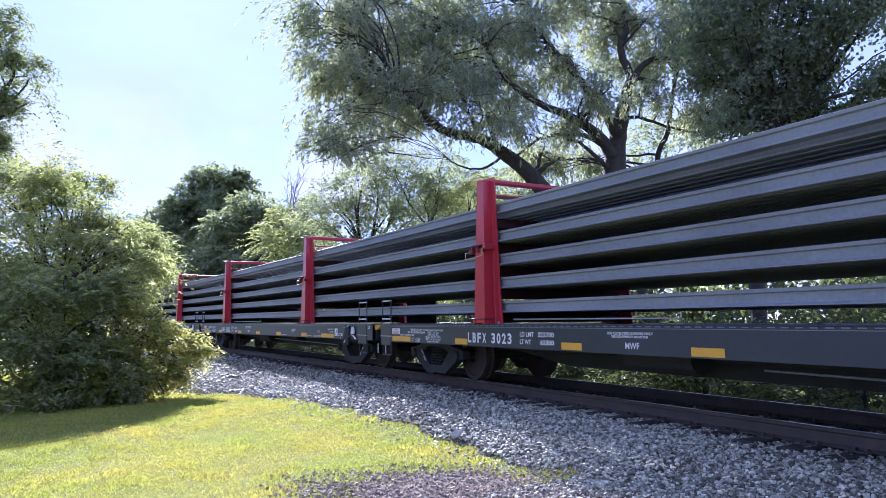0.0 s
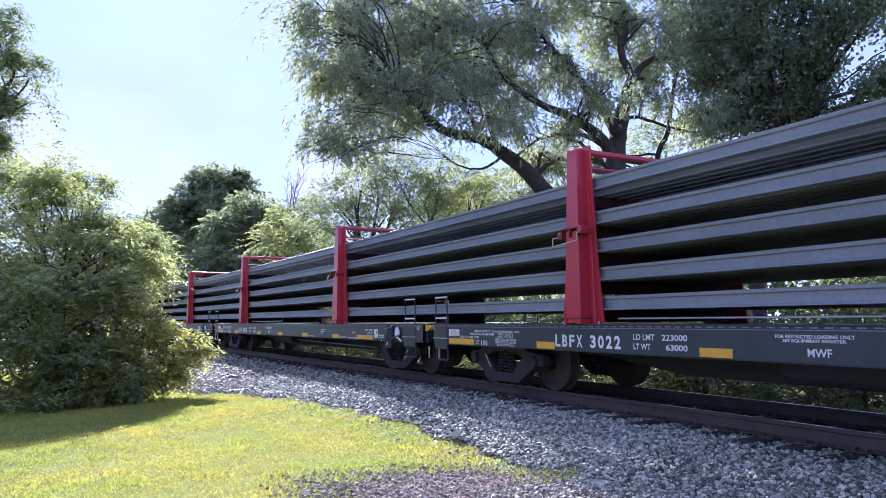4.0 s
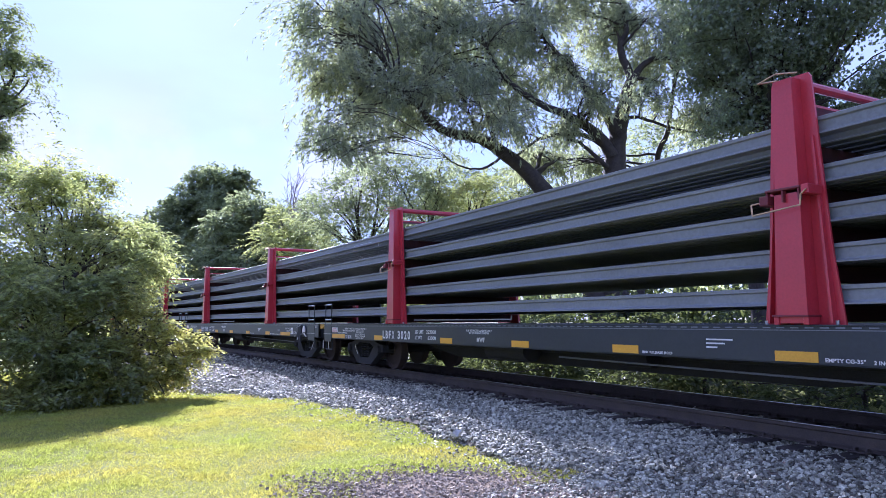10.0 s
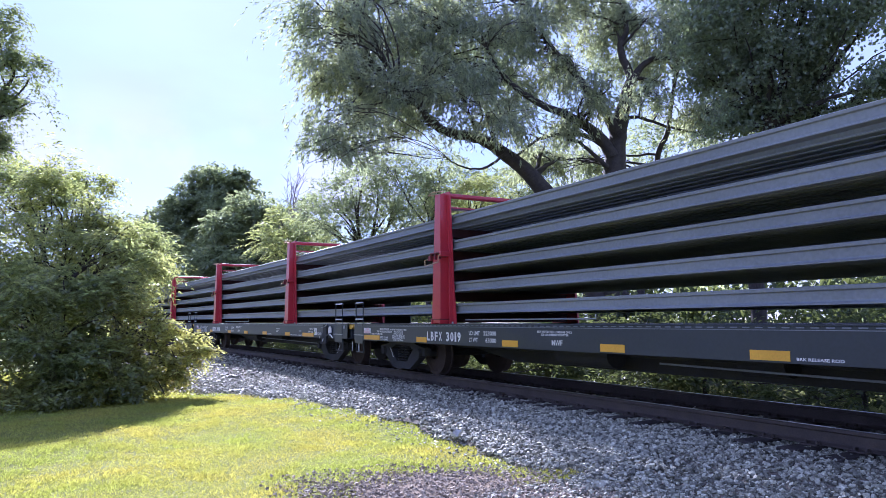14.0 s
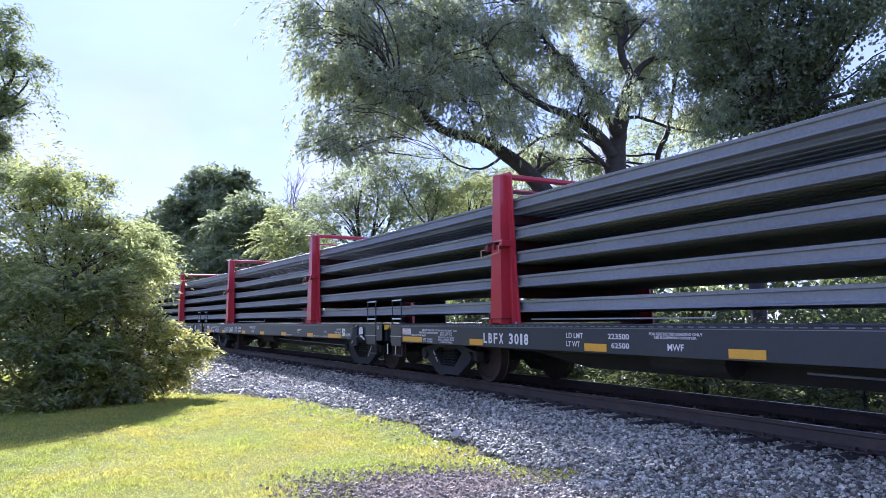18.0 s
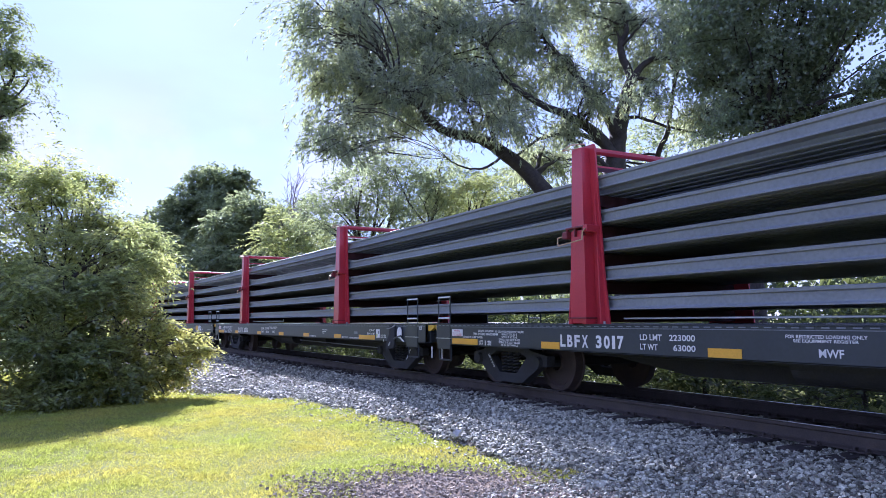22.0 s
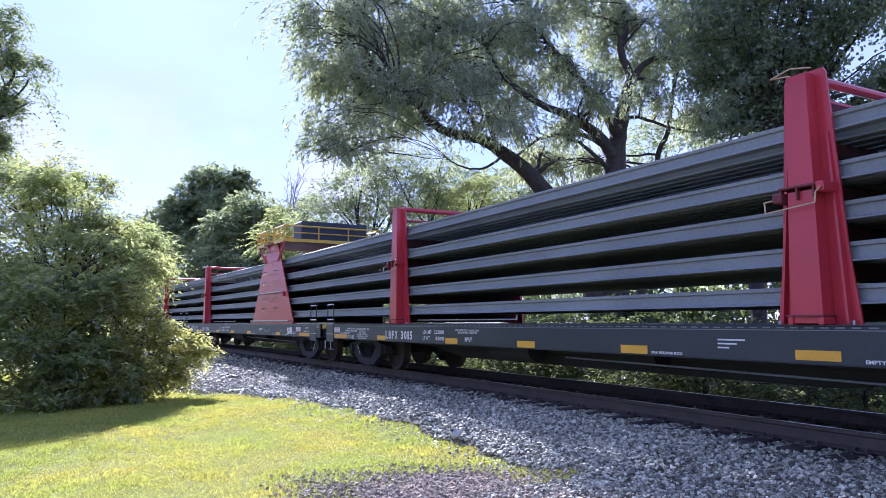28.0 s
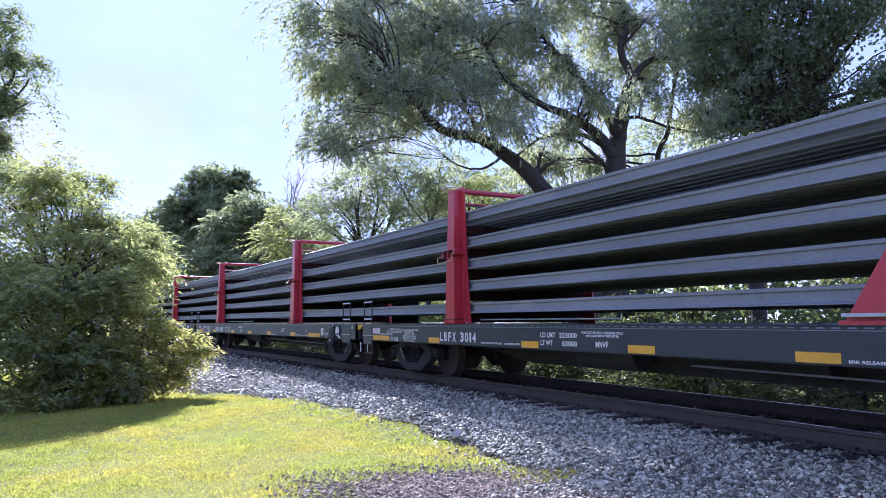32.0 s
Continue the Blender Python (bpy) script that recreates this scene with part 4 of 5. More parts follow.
    broadleaf("young_tree", "light green young tree at the wood's edge", (-44.6, 13.0, 0.00), (-44.5, 12.9, 4.2), [(-45.4, 12.2, 7.8, 1.1, 1.0), (-44.0, 13.4, 6.8, 1.4, 0.9), (-44.4, 12.1, 6.2, 1.4, 0.9), (-42.9, 13.7, 5.6, 1.4, 0.9), (-45.7, 11.1, 6.7, 0.9, 0.6)], 0.2, (0.22, 0.12), L_LIGHT, 63, 6, 16, 0.9, 0.4, 4, style="spray", droop=0.4)
    broadleaf("ash_tree", "loose-crowned green tree behind the train", (-37.6, 14.8, 0.00), (-37.5, 14.8, 5.2), [(-38.8, 13.2, 8.7, 1.2, 1.1), (-37.3, 14.5, 9.2, 1.4, 1.2), (-37.6, 13.6, 7.1, 1.6, 1.2), (-36.8, 15.7, 7.6, 1.6, 1.3), (-37.0, 15.2, 10.2, 1.0, 0.8), (-35.5, 16.2, 9.0, 1.5, 1.4), (-35.2, 16.7, 7.0, 1.3, 0.9), (-40.0, 12.7, 7.7, 1.0, 1.0)], 0.3, (0.19, 0.09), L_FAR, 64, 6.5, 18, 0.9, 0.25, 5, style="spray", droop=0.5)
    broadleaf("birch_tree", "slender yellow-green tree beside the willow", (-32.3, 16.3, 0.00), (-32.3, 16.3, 6.4), [(-31.9, 16.7, 9.7, 1.0, 1.2), (-32.4, 15.7, 8.2, 1.2, 1.0), (-33.8, 15.0, 9.9, 1.2, 0.8), (-31.9, 16.7, 8.2, 1.0, 0.9)], 0.16, (0.16, 0.07), L_FAR, 67, 7.5, 20, 0.9, 0.25, 5, style="spray", droop=0.9)
    broadleaf("pale_willow", "pale yellow-green sunlit willow in the distance", (-31.8, 18.6, 0.00), (-31.7, 18.5, 5.4), [(-32.8, 17.2, 7.3, 1.0, 0.7), (-31.2, 18.0, 7.9, 1.3, 0.8), (-30.7, 18.8, 8.3, 1.0, 0.7), (-31.3, 19.8, 7.4, 0.9, 0.7)], 0.25, (0.18, 0.045), L_LIGHT, 65, 14, 22, 0.9, 0.3, 4, style="spray", droop=1.1)
    broadleaf("wood_edge_tree", "dense green tree far behind the willow", (-36.0, 26.0, 0.00), (-36.0, 25.8, 6.0), [(-36.8, 24.1, 9.6, 2.1, 1.4), (-34.7, 27.0, 10.5, 2.1, 1.4), (-40.4, 22.0, 10.4, 1.9, 1.5), (-36.0, 25.8, 7.5, 3.0, 2.0), (-39.0, 21.0, 7.5, 2.4, 2.0)], 0.3, (0.22, 0.12), L_FAR, 68, 4.5, 18, 0.9, 0.3, 4, style="spray", droop=0.5)
    broadleaf("wood_edge_tree", "dense green tree far behind the willow", (-28.5, 31.0, 0.00), (-28.5, 31.0, 6.5), [(-30.7, 31.5, 11.8, 2.7, 1.4), (-25.7, 30.6, 11.2, 1.8, 1.5), (-28.5, 31.0, 8.5, 3.2, 2.2)], 0.3, (0.22, 0.12), L_FAR, 69, 3.5, 18, 0.9, 0.3, 4, style="spray", droop=0.5)
    broadleaf("edge_tree", "small green tree behind the shrubs", (-43.68, 3.41, 0.00), (-43.41, 3.29, 3.6), [(-43.2, 3.2, 6.4, 1.0, 0.8), (-42.8, 4.1, 5.4, 0.7, 0.9), (-43.7, 2.5, 5.7, 0.9, 1.0), (-43.2, 4.4, 4.4, 0.9, 0.9), (-43.5, 3.2, 4.2, 1.4, 1.2)], 0.2, (0.18, 0.09), L_BUSH, 66, 8, 18, 0.8, 0.4, 4, style="spray")
    # a bare tree
    rng = random.Random(71)
    base = Vector((-50.8, 14.35, 0.00))
    t = thing("dead_tree", "leafless grey dead tree against the sky", "tree")
    t.location = base
    limbs = [limb((0, 0, 0), (0.1, 0, 10.4), 0.17, 0.05, rng, 0.015)]
    for k in range(26):
        a = Vector((0.1 * k / 26, 0, 5.2 + 0.2 * k))
        turn, out = rng.uniform(0, 2 * math.pi), rng.uniform(0.7, 1.9) * (1.1 - 0.02 * k)
        e = a + Vector((math.cos(turn) * out, math.sin(turn) * out, rng.uniform(1.2, 2.9)))
        pts, rad = limb(a, e, 0.034, 0.012, rng, 0.14)
        limbs.append((pts, rad))
        for _ in range(7):
            i = rng.randint(2, 6)
            q = pts[i] + Vector((rng.uniform(-0.7, 0.7), rng.uniform(-0.7, 0.7), rng.uniform(0.3, 1.2)))
            limbs.append(limb(pts[i], q, 0.015, 0.008, rng, 0.1, 4))
    wood("trunk", limbs, M_DEAD, t)
    # thicket behind the track
    rng, nrng = random.Random(81), np.random.default_rng(81)
    for k in range(36):
        s = -7 + k * 1.3 + rng.uniform(-0.8, 0.8)
        lat = -rng.uniform(3.4, 4.4) if k % 2 else -rng.uniform(4.4, 6.5)
        hgt = rng.uniform(0.7, 1.3) if k % 2 else rng.uniform(1.4, 2.9)
        x, y, _ = on_track(s, lat)
        bl = [(x + rng.uniform(-0.9, 0.9), y + rng.uniform(-0.5, 0.9), hgt * q, rng.uniform(0.7, 1.2), hgt * 0.35) for q in (0.25, 0.45, 0.7)] + [(x, y, 0.2, 1.5, 0.35)]
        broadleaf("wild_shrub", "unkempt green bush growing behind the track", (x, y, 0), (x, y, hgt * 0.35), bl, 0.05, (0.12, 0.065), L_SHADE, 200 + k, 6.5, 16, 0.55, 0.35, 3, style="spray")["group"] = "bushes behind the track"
    # wood behind the thicket, its shade put into the dark leaf colour
    out = []
    for k in range(46):
        s = -30 + k * 3.2
        x, y, _ = on_track(s, -rng.uniform(11, 20))
        hgt = rng.uniform(2.2, 4.2)
        out.append((x, y, hgt * 0.5, rng.uniform(2.2, 3.4), hgt * 0.5))
    p = clump_points(out, 4.5, 34, 0.5, nrng, 0.5, 8)
    p = p[p[:, 2] > 0.05]
    tagged(link_mesh("undergrowth", leaves_mesh("undergrowth", p, 0.32, 0.2, nrng, 0.2), L_SHADE), "green undergrowth of the wood behind the track, coloured dark as in shade", "undergrowth", kind="stuff")
    out = []
    for k in range(60):
        turn = 2 * math.pi * k / 60
        out.append((130 * math.cos(turn) * rng.uniform(0.9, 1.15), 130 * math.sin(turn) * rng.uniform(0.9, 1.15), 4.0, 9.0, rng.uniform(3.5, 5.5)))
    p = clump_points(out, 0.5, 22, 1.8, nrng, 0.5, 6)
    p = p[p[:, 2] > 0.1]
    tagged(link_mesh("far_woods", leaves_mesh("far_woods", p, 1.5, 1.1, nrng, 0.2), L_FAR), "far woods all round the clearing", "woods", kind="stuff")


# ---- the train ----
CAR_LEN, CAR_PITCH, CAR_MID = 17.95, 18.689, 117.397     # CAR_MID: middle of car 17 behind the camera's point at the start
LONG = 1.0126                                             # true length of a car against the drawn one
SPEED = 5.2114
LAG = [(0, -0.198), (1, -0.092), (2, -0.02), (3, 0.045), (4.25, 0.11), (5.5, 0.155), (6, 0.168), (7, 0.18), (9, 0.175), (11, 0.155), (13, 0.097), (15, 0.045), (17, -0.01), (19, -0.093),
       (20, -0.13), (21, -0.15), (22.5, -0.148), (24, -0.122), (25, -0.10), (26.5, -0.07), (28, -0.042), (29, -0.012), (30, 0.05), (31, 0.13), (32, 0.226)]


def travelled(t):
    """Metres the train has run by t seconds."""
    return SPEED * t + float(np.interp(t, [a for a, _ in LAG], [b for _, b in LAG]))


M_LIME = material("green_print", (0.45, 0.55, 0.12), 0.6, 0, (0.4, 0.4, 0.08), 9, 60, 0.02)
TIMES = [0.5 * i for i in range(65)]
TEXTS = {}


def text_mesh(body, bold=0.012):
    if (body, bold) not in TEXTS:
        c = bpy.data.curves.new("lettering", "FONT")
        c.body, c.size, c.offset, c.extrude = body, 1.0, bold, 0.0
        c.resolution_u = 3
        o = new("lettering", c)
        m = bpy.data.meshes.new_from_object(o.evaluated_get(bpy.context.evaluated_depsgraph_get()))
        bpy.data.objects.remove(o)
        xs, ys = [v.co.x for v in m.vertices], [v.co.y for v in m.vertices]
        x0, y0, w, h = min(xs), min(ys), max(xs) - min(xs), max(ys) - min(ys)
        for v in m.vertices:
            v.co = ((v.co.x - x0) / w, 0.0, (v.co.y - y0) / h)
        TEXTS[(body, bold)] = m
    return TEXTS[(body, bold)]


def lettering(body, x0, x1, z0, z1, parent, y=-1.5565, mat=None, bold=0.024):
    """A line of stencilled words on the near side, filling the given box."""
    m = text_mesh(body, bold).copy()
    for v in m.vertices:
        v.co = (x0 + v.co.x * (x1 - x0), y, z0 + v.co.z * (z1 - z0))
    return tagged(link_mesh("lettering", m, mat or M_WHITE, parent), kind="stuff")


def lines(bodies, x0, x1, z0, z1, parent, widths=None):
    n = len(bodies)
    pitch = (z1 - z0) / n
    for i, b in enumerate(bodies):
        w = widths[i] if widths else 1.0
        mid, half = (x0 + x1) / 2, (x1 - x0) / 2 * w
        lettering(b, mid - half, mid + half, z1 - (i + 1) * pitch + 0.2 * pitch, z1 - i * pitch, parent)


def hexa(bm, low, high, z0, z1):
    """A tapered block: (x0, x1, y0, y1) at z0 and at z1."""
    v = []
    for (x0, x1, y0, y1), z in ((low, z0), (high, z1)):
        v += [bm.verts.new(p) for p in ((x0, y0, z), (x1, y0, z), (x1, y1, z), (x0, y1, z))]
    for q in ((0, 1, 2, 3), (7, 6, 5, 4), (0, 4, 5, 1), (1, 5, 6, 2), (2, 6, 7, 3), (3, 7, 4, 0)):
        bm.faces.new([v[i] for i in q])
    bmesh.ops.recalc_face_normals(bm, faces=bm.faces)
    return bm


def stake_post(car, u, side):
    """A red rail-holding post; side -1 is the near side."""
    s = side

    def band(a, b):
        return tuple(sorted((s * a, s * b)))
    w = part("stake_post", plate([(u - 0.42, 1.06), (u + 0.42, 1.06), (u + 0.335, 1.75), (u + 0.215, 3.50), (u + 0.19, 3.545), (u - 0.19, 3.545), (u - 0.215, 3.50), (u - 0.335, 1.75)], *band(1.40, 1.425)), M_RED, car, "tall red tapered steel post")
    rib = bmesh.new()
    lo, mid, hi = band(1.425, 1.605), band(1.425, 1.585), band(1.425, 1.565)
    hexa(rib, (u - 0.165, u + 0.165, *lo), (u - 0.135, u + 0.135, *mid), 1.075, 2.345)
    part("lower_rib", rib, M_RED, w)
    rib = bmesh.new()
    hexa(rib, (u - 0.130, u + 0.130, *band(1.425, 1.580)), (u - 0.100, u + 0.100, *hi), 2.40, 3.50)
    part("upper_rib", rib, M_RED, w)
    for du in (-0.33, 0.33):
        g = bmesh.new()
        hexa(g, (u + du - 0.012, u + du + 0.012, *band(1.426, 1.50)), (u + du * 0.62 - 0.012, u + du * 0.62 + 0.012, *band(1.426, 1.445)), 1.075, 2.9)
        part("stiffener", g, M_RED, w)
    y0, y1 = band(1.43, 1.63)
    part("bracket", boxed(u - 0.21, u + 0.17, y0, y1, 2.375, 2.40, 0.006), M_REDD, w, "dark red hinge bracket")
    for du in (-0.20, -0.03, 0.14):
        part("bracket_cheek", boxed(u + du, u + du + 0.02, *band(1.575, 1.625), 2.26, 2.374, 0.003), M_REDD, w)
    part("handle_lug", boxed(u + 0.19, u + 0.27, *band(1.426, 1.65), 2.305, 2.40, 0.008), M_RED, w)
    y0, y1 = band(1.46, 1.64)
    part("latch", boxed(u - 0.27, u - 0.17, y0, y1, 2.25, 2.345, 0.008), M_REDD, w)
    h = s * 1.665
    part("handle", rods([(u + 0.25, s * 1.45, 2.36), (u + 0.25, h, 2.34), (u + 0.20, h, 2.30), (u + 0.19, h, 2.20), (u - 0.33, h, 2.16), (u - 0.34, h, 2.27), (u - 0.27, s * 1.6, 2.29)], 0.009), M_BRASS, w, "bare wire pull handle")
    part("top_handle", rods([(u - 0.10, s * 1.50, 3.53), (u - 0.20, s * 1.66, 3.50), (u + 0.02, s * 1.68, 3.535), (u + 0.12, s * 1.50, 3.55)], 0.009), M_BRASS, w, "bare wire pull handle")
    y0, y1 = band(1.43, 1.64)
    part("foot", boxed(u - 0.19, u + 0.19, y0, y1, 1.135, 1.155, 0.004), M_REDD, w)
    for du in (-0.18, 0.13):
        part("foot_cheek", boxed(u + du, u + du + 0.05, *band(1.44, 1.625), 1.062, 1.135, 0.004), M_RED, w)
    for du in (-0.38, 0.36):
        part("bolt", rod(bmesh.new(), (u + du, s * 1.46, 1.06), (u + du, s * 1.46, 1.10), 0.018, 0.018, 6), M_GALV, w)
    return w


TIER_FOOT = [1.25, 1.648, 2.038, 2.43, 2.855]


def build_car(marks=0):
    """A flatcar; marks 0, 1 and 2 are three ways in which the front half of its side is stencilled."""
    car = thing("flatcar", "long black railway flatcar with red posts, loaded with rails", "railway car", "cars of the rail train")
    H = CAR_LEN / 2
    for s in (-1, 1):
        bm = bmesh.new()
        y0, y1 = sorted((s * 1.535, s * 1.55))
        box(bm, -H, H, y0, y1, 0.69, 1.045)
        y0, y1 = sorted((s * 1.40, s * 1.55))
        box(bm, -H, H, y0, y1, 0.685, 0.70)
        part("side_sill", bm, M_BLACK, car, "black steel side sill with white stencils")
        y0, y1 = sorted((s * 1.50, s * 1.562))
        part("edge_angle", boxed(-H, H, y0, y1, 1.046, 1.062, 0.004), M_BLACK, car)
        y0, y1 = sorted((s * 1.551, s * 1.556))
        part("weld_strip", boxed(-H, H, y0, y1, 1.004, 1.012), M_GREYP, car)
    for s in (-1, 1):
        bm = bmesh.new()
        for k in range(118):
            x = -H + 0.1 + k * 0.151
            y0, y1 = sorted((s * 1.551, s * 1.5595))
            box(bm, x, x + 0.085, y0, y1, 1.026, 1.038)
        tagged(part("stitch_weld", bm, M_GREYP, car), kind="stuff")
    part("deck", boxed(-H, H, -1.495, 1.495, 0.99, 1.05, 0.004), M_BLACK, car, "flat black steel deck")
    part("centre_sill", plate([(-H + 0.3, 0.62), (-5.6, 0.58), (-4.0, 0.36), (4.0, 0.36), (5.6, 0.58), (H - 0.3, 0.62), (H - 0.3, 0.985), (-H + 0.3, 0.985)], -0.33, 0.33), M_UNDER, car)
    for k in range(9):
        u = -5.2 + k * 1.3
        part("cross_bearer", boxed(u - 0.05, u + 0.05, -1.50, 1.50, 0.72, 0.985), M_UNDER, car)
    part("brake_rod", rods([(0.2, -1.05, 0.56), (6.0, -1.05, 0.49)], 0.013), M_GREYP, car)
    part("train_pipe", rods([(-8.6, -0.55, 0.60), (8.6, -0.55, 0.60)], 0.025), M_UNDER, car)
    part("air_tank", rod(bmesh.new(), (-2.1, -0.75, 0.62), (-0.9, -0.75, 0.62), 0.20, 0.20, 14), M_UNDER, car)
    part("brake_cylinder", rod(bmesh.new(), (1.2, -0.70, 0.62), (1.8, -0.70, 0.62), 0.16, 0.16, 14), M_UNDER, car)
    for e in (-1, 1):
        part("end_sill", boxed(*sorted((e * (H - 0.10), e * (H + 0.02))), -1.45, 1.45, 0.70, 1.045, 0.006), M_BLACK, car)
        cp = bmesh.new()
        box(cp, *sorted((e * (H - 0.2), e * (H + 0.16))), -0.11, 0.11, 0.74, 0.94, 0.02)
        box(cp, *sorted((e * (H + 0.10), e * (H + 0.31))), -0.15, 0.13, 0.70, 0.98, 0.04)
        part("coupler", cp, M_UNDER, car, "cast steel knuckle coupler")
        part("air_hose", rods([(e * H, -0.42, 0.66), (e * (H + 0.14), -0.40, 0.45), (e * (H + 0.24), -0.25, 0.33)], 0.022), M_UNDER, car)
        w = 0.27 if e > 0 else 0.14
        for s in (-1, 1):
            part("end_bracket", plate([(e * (H + 0.02), 0.925), (e * (H + 0.02), 1.04), (e * (H + w), 1.04), (e * (H + w), 0.99), (e * (H + 0.10), 0.925)], *sorted((s * 1.42, s * 1.50))), M_YRAIL, car, "yellow painted end bracket")
        for s in (-1, 1):
            u0, u1 = (H - 0.76, H - 0.33) if e > 0 else (-H + 0.07, -H + 0.51)
            y = s * 1.54
            part("handrail", rods([(u0, y, 0.80), (u0, y, 1.545), (u1, y, 1.545), (u1, y, 0.80)], 0.014), M_BLACK, car, "black steel corner handrail")
            part("rung", rods([(u0, y, 1.55), (u1, y, 1.55)], 0.017), M_WHITE, car, "white painted rung")
            part("rung", rods([(u0, y, 1.165), (u1, y, 1.165)], 0.017), M_WHITE, car, "white painted rung")
            part("step", boxed(u0 - 0.06, u1 + 0.06, *sorted((s * 1.46, s * 1.575)), 0.79, 0.805), M_GALV, car)
            part("sill_step", rods([(u0, s * 1.52, 0.70), (u0, s * 1.52, 0.40), (u1, s * 1.52, 0.40), (u1, s * 1.52, 0.70)], 0.016), M_BLACK, car)
            part("corner_plate", boxed(u0 - 0.02, u1 + 0.02, *sorted((s * 1.551, s * 1.558)), 0.60, 1.04), M_BLACK, car)
        part("cut_lever", rods([(e * (H + 0.05), -1.40, 0.86), (e * (H + 0.08), -0.9, 0.80), (e * (H + 0.10), -0.2, 0.84)], 0.012), M_UNDER, car)
        part("grab_bar", rods([(e * (H + 0.03), -1.42, 0.40), (e * (H + 0.03), -1.42, 0.62)], 0.014), M_WHITE, car, "white painted grab bar")
        # truck
        tr = part("truck", boxed(-0.18, 0.18, -1.05, 1.05, 0.50, 0.66, 0.02), M_UNDER, car, "dusty black two-axle truck")
        tr.location = (e * 7.12, 0, 0)
        for s in (-1, 1):
            bm = bmesh.new()
            y0, y1 = sorted((s * 1.04, s * 1.19))
            prism(bm, [(-1.10, 0.40), (-1.10, 0.56), (-0.72, 0.62), (-0.30, 0.76), (0.30, 0.76), (0.72, 0.62), (1.10, 0.56), (1.10, 0.40), (0.78, 0.40), (0.58, 0.50), (0.34, 0.60), (-0.34, 0.60), (-0.58, 0.50), (-0.78, 0.40)], y0, y1)
            prism(bm, [(-0.95, 0.42), (-0.62, 0.585), (-0.25, 0.25), (0.25, 0.25), (0.62, 0.585), (0.95, 0.42), (0.40, 0.10), (-0.40, 0.10)], y0 + 0.002, y1 + 0.002)
            part("side_frame", bm, M_UNDER, tr, "cast steel side frame")
            for du in (-0.17, 0.0, 0.17):
                coil = [(du + 0.058 * math.cos(k * 1.05), s * 1.115 + 0.058 * math.sin(k * 1.05), 0.245 + 0.0092 * k) for k in range(37)]
                v, f = tube(coil, [0.016] * 37, 4)
                link_mesh("spring", raw_mesh("spring", np.array(v), np.array(f), True), M_UNDER, tr, "coil spring")
            for dw in (-0.889, 0.889):
                part("bearing_cap", rod(bmesh.new(), (dw, s * 1.18, 0.457), (dw, s * 1.25, 0.457), 0.10, 0.085, 12), M_UNDER, tr)
        for dw in (-0.889, 0.889):
            ws = part("wheelset", rod(bmesh.new(), (0, -1.0, 0), (0, 1.0, 0), 0.075, None, 10), M_UNDER, car, "dark steel axle with two wheels")
            ws.location = (e * 7.12 + dw, 0, 0.457)
            for s in (-1, 1):
                rim = [(0.13, 0.87), (0.15, 0.838), (0.36, 0.815), (0.385, 0.838), (0.452, 0.835), (0.457, 0.70), (0.482, 0.69), (0.48, 0.67), (0.38, 0.675), (0.15, 0.72)]
                v = [(r * math.cos(a), s * y, r * math.sin(a)) for a in (2 * math.pi * k / 36 for k in range(36)) for r, y in rim]
                f = [(k * 10 + q, k * 10 + (q + 1) % 10, ((k + 1) % 36) * 10 + (q + 1) % 10, ((k + 1) % 36) * 10 + q) for k in range(36) for q in range(10)]
                link_mesh("wheel", raw_mesh("wheel", np.array(v), np.array(f)), M_WHEEL, ws, "solid forged steel wheel")
    # hand brake gear on the near side of the front end
    if marks == 0:
        hb = part("brake_bracket", plate([(7.30, 0.53), (7.68, 0.55), (7.72, 0.80), (7.74, 1.01), (7.50, 1.03), (7.47, 0.84), (7.36, 0.70)], -1.60, -1.552), M_UNDER, car, "dark hand brake bracket")
        part("brake_lever", rods([(7.40, -1.615, 0.955), (7.60, -1.625, 0.975), (7.72, -1.625, 1.00)], 0.009), M_GREYP, hb)
        part("lever_grip", rods([(7.72, -1.625, 1.00), (7.81, -1.63, 1.035)], 0.015), M_GALV, hb, "bright metal lever grip")
        part("brake_chain", rods([(7.49, -1.62, 0.60), (7.52, -1.62, 0.65), (7.56, -1.62, 0.675), (7.55, -1.62, 0.63), (7.49, -1.62, 0.60)], 0.010), M_GALV, hb, "bright metal chain link")
        part("brake_arm", rods([(7.70, -1.59, 0.75), (7.86, -1.59, 0.79), (8.02, -1.59, 0.815)], 0.022), M_BLACK, hb)
    # marks on the near side
    front = {0: ((4.23, 4.68, 0.705, 0.805), (5.78, 6.66, 0.705, 0.805)), 1: ((4.30, 4.75, 0.725, 0.82), (5.95, 6.39, 0.765, 0.962)), 2: ((5.16, 5.59, 0.705, 0.80), (7.30, 8.16, 0.71, 0.805))}[marks]
    for a, b, z0, z1 in ((-5.68, -5.25, 0.705, 0.805), (-0.34, 0.11, 0.705, 0.805), (1.92, 2.37, 0.705, 0.805), (-8.36, -7.49, 0.705, 0.805), *front):
        part("reflective_stripe", boxed(a, b, -1.556, -1.549, z0, z1), M_YEL, car, "yellow reflective stripe")
    lettering("BRK RELEASE ROD", 2.44, 2.91, 0.715, 0.745, car)
    for k in range(3):
        part("stencil_line", boxed(3.40, 3.74 - 0.10 * k, -1.5565, -1.549, 0.892 - k * 0.042, 0.908 - k * 0.042), M_WHITE, car)
    # release rod along the deck's edge
    part("release_rod", rods([(-4.2, -1.30, 1.135), (-0.70, -1.30, 1.135), (-0.70, -1.30, 1.20)], 0.013), M_GALV, car, "bright thin steel rod over the deck")
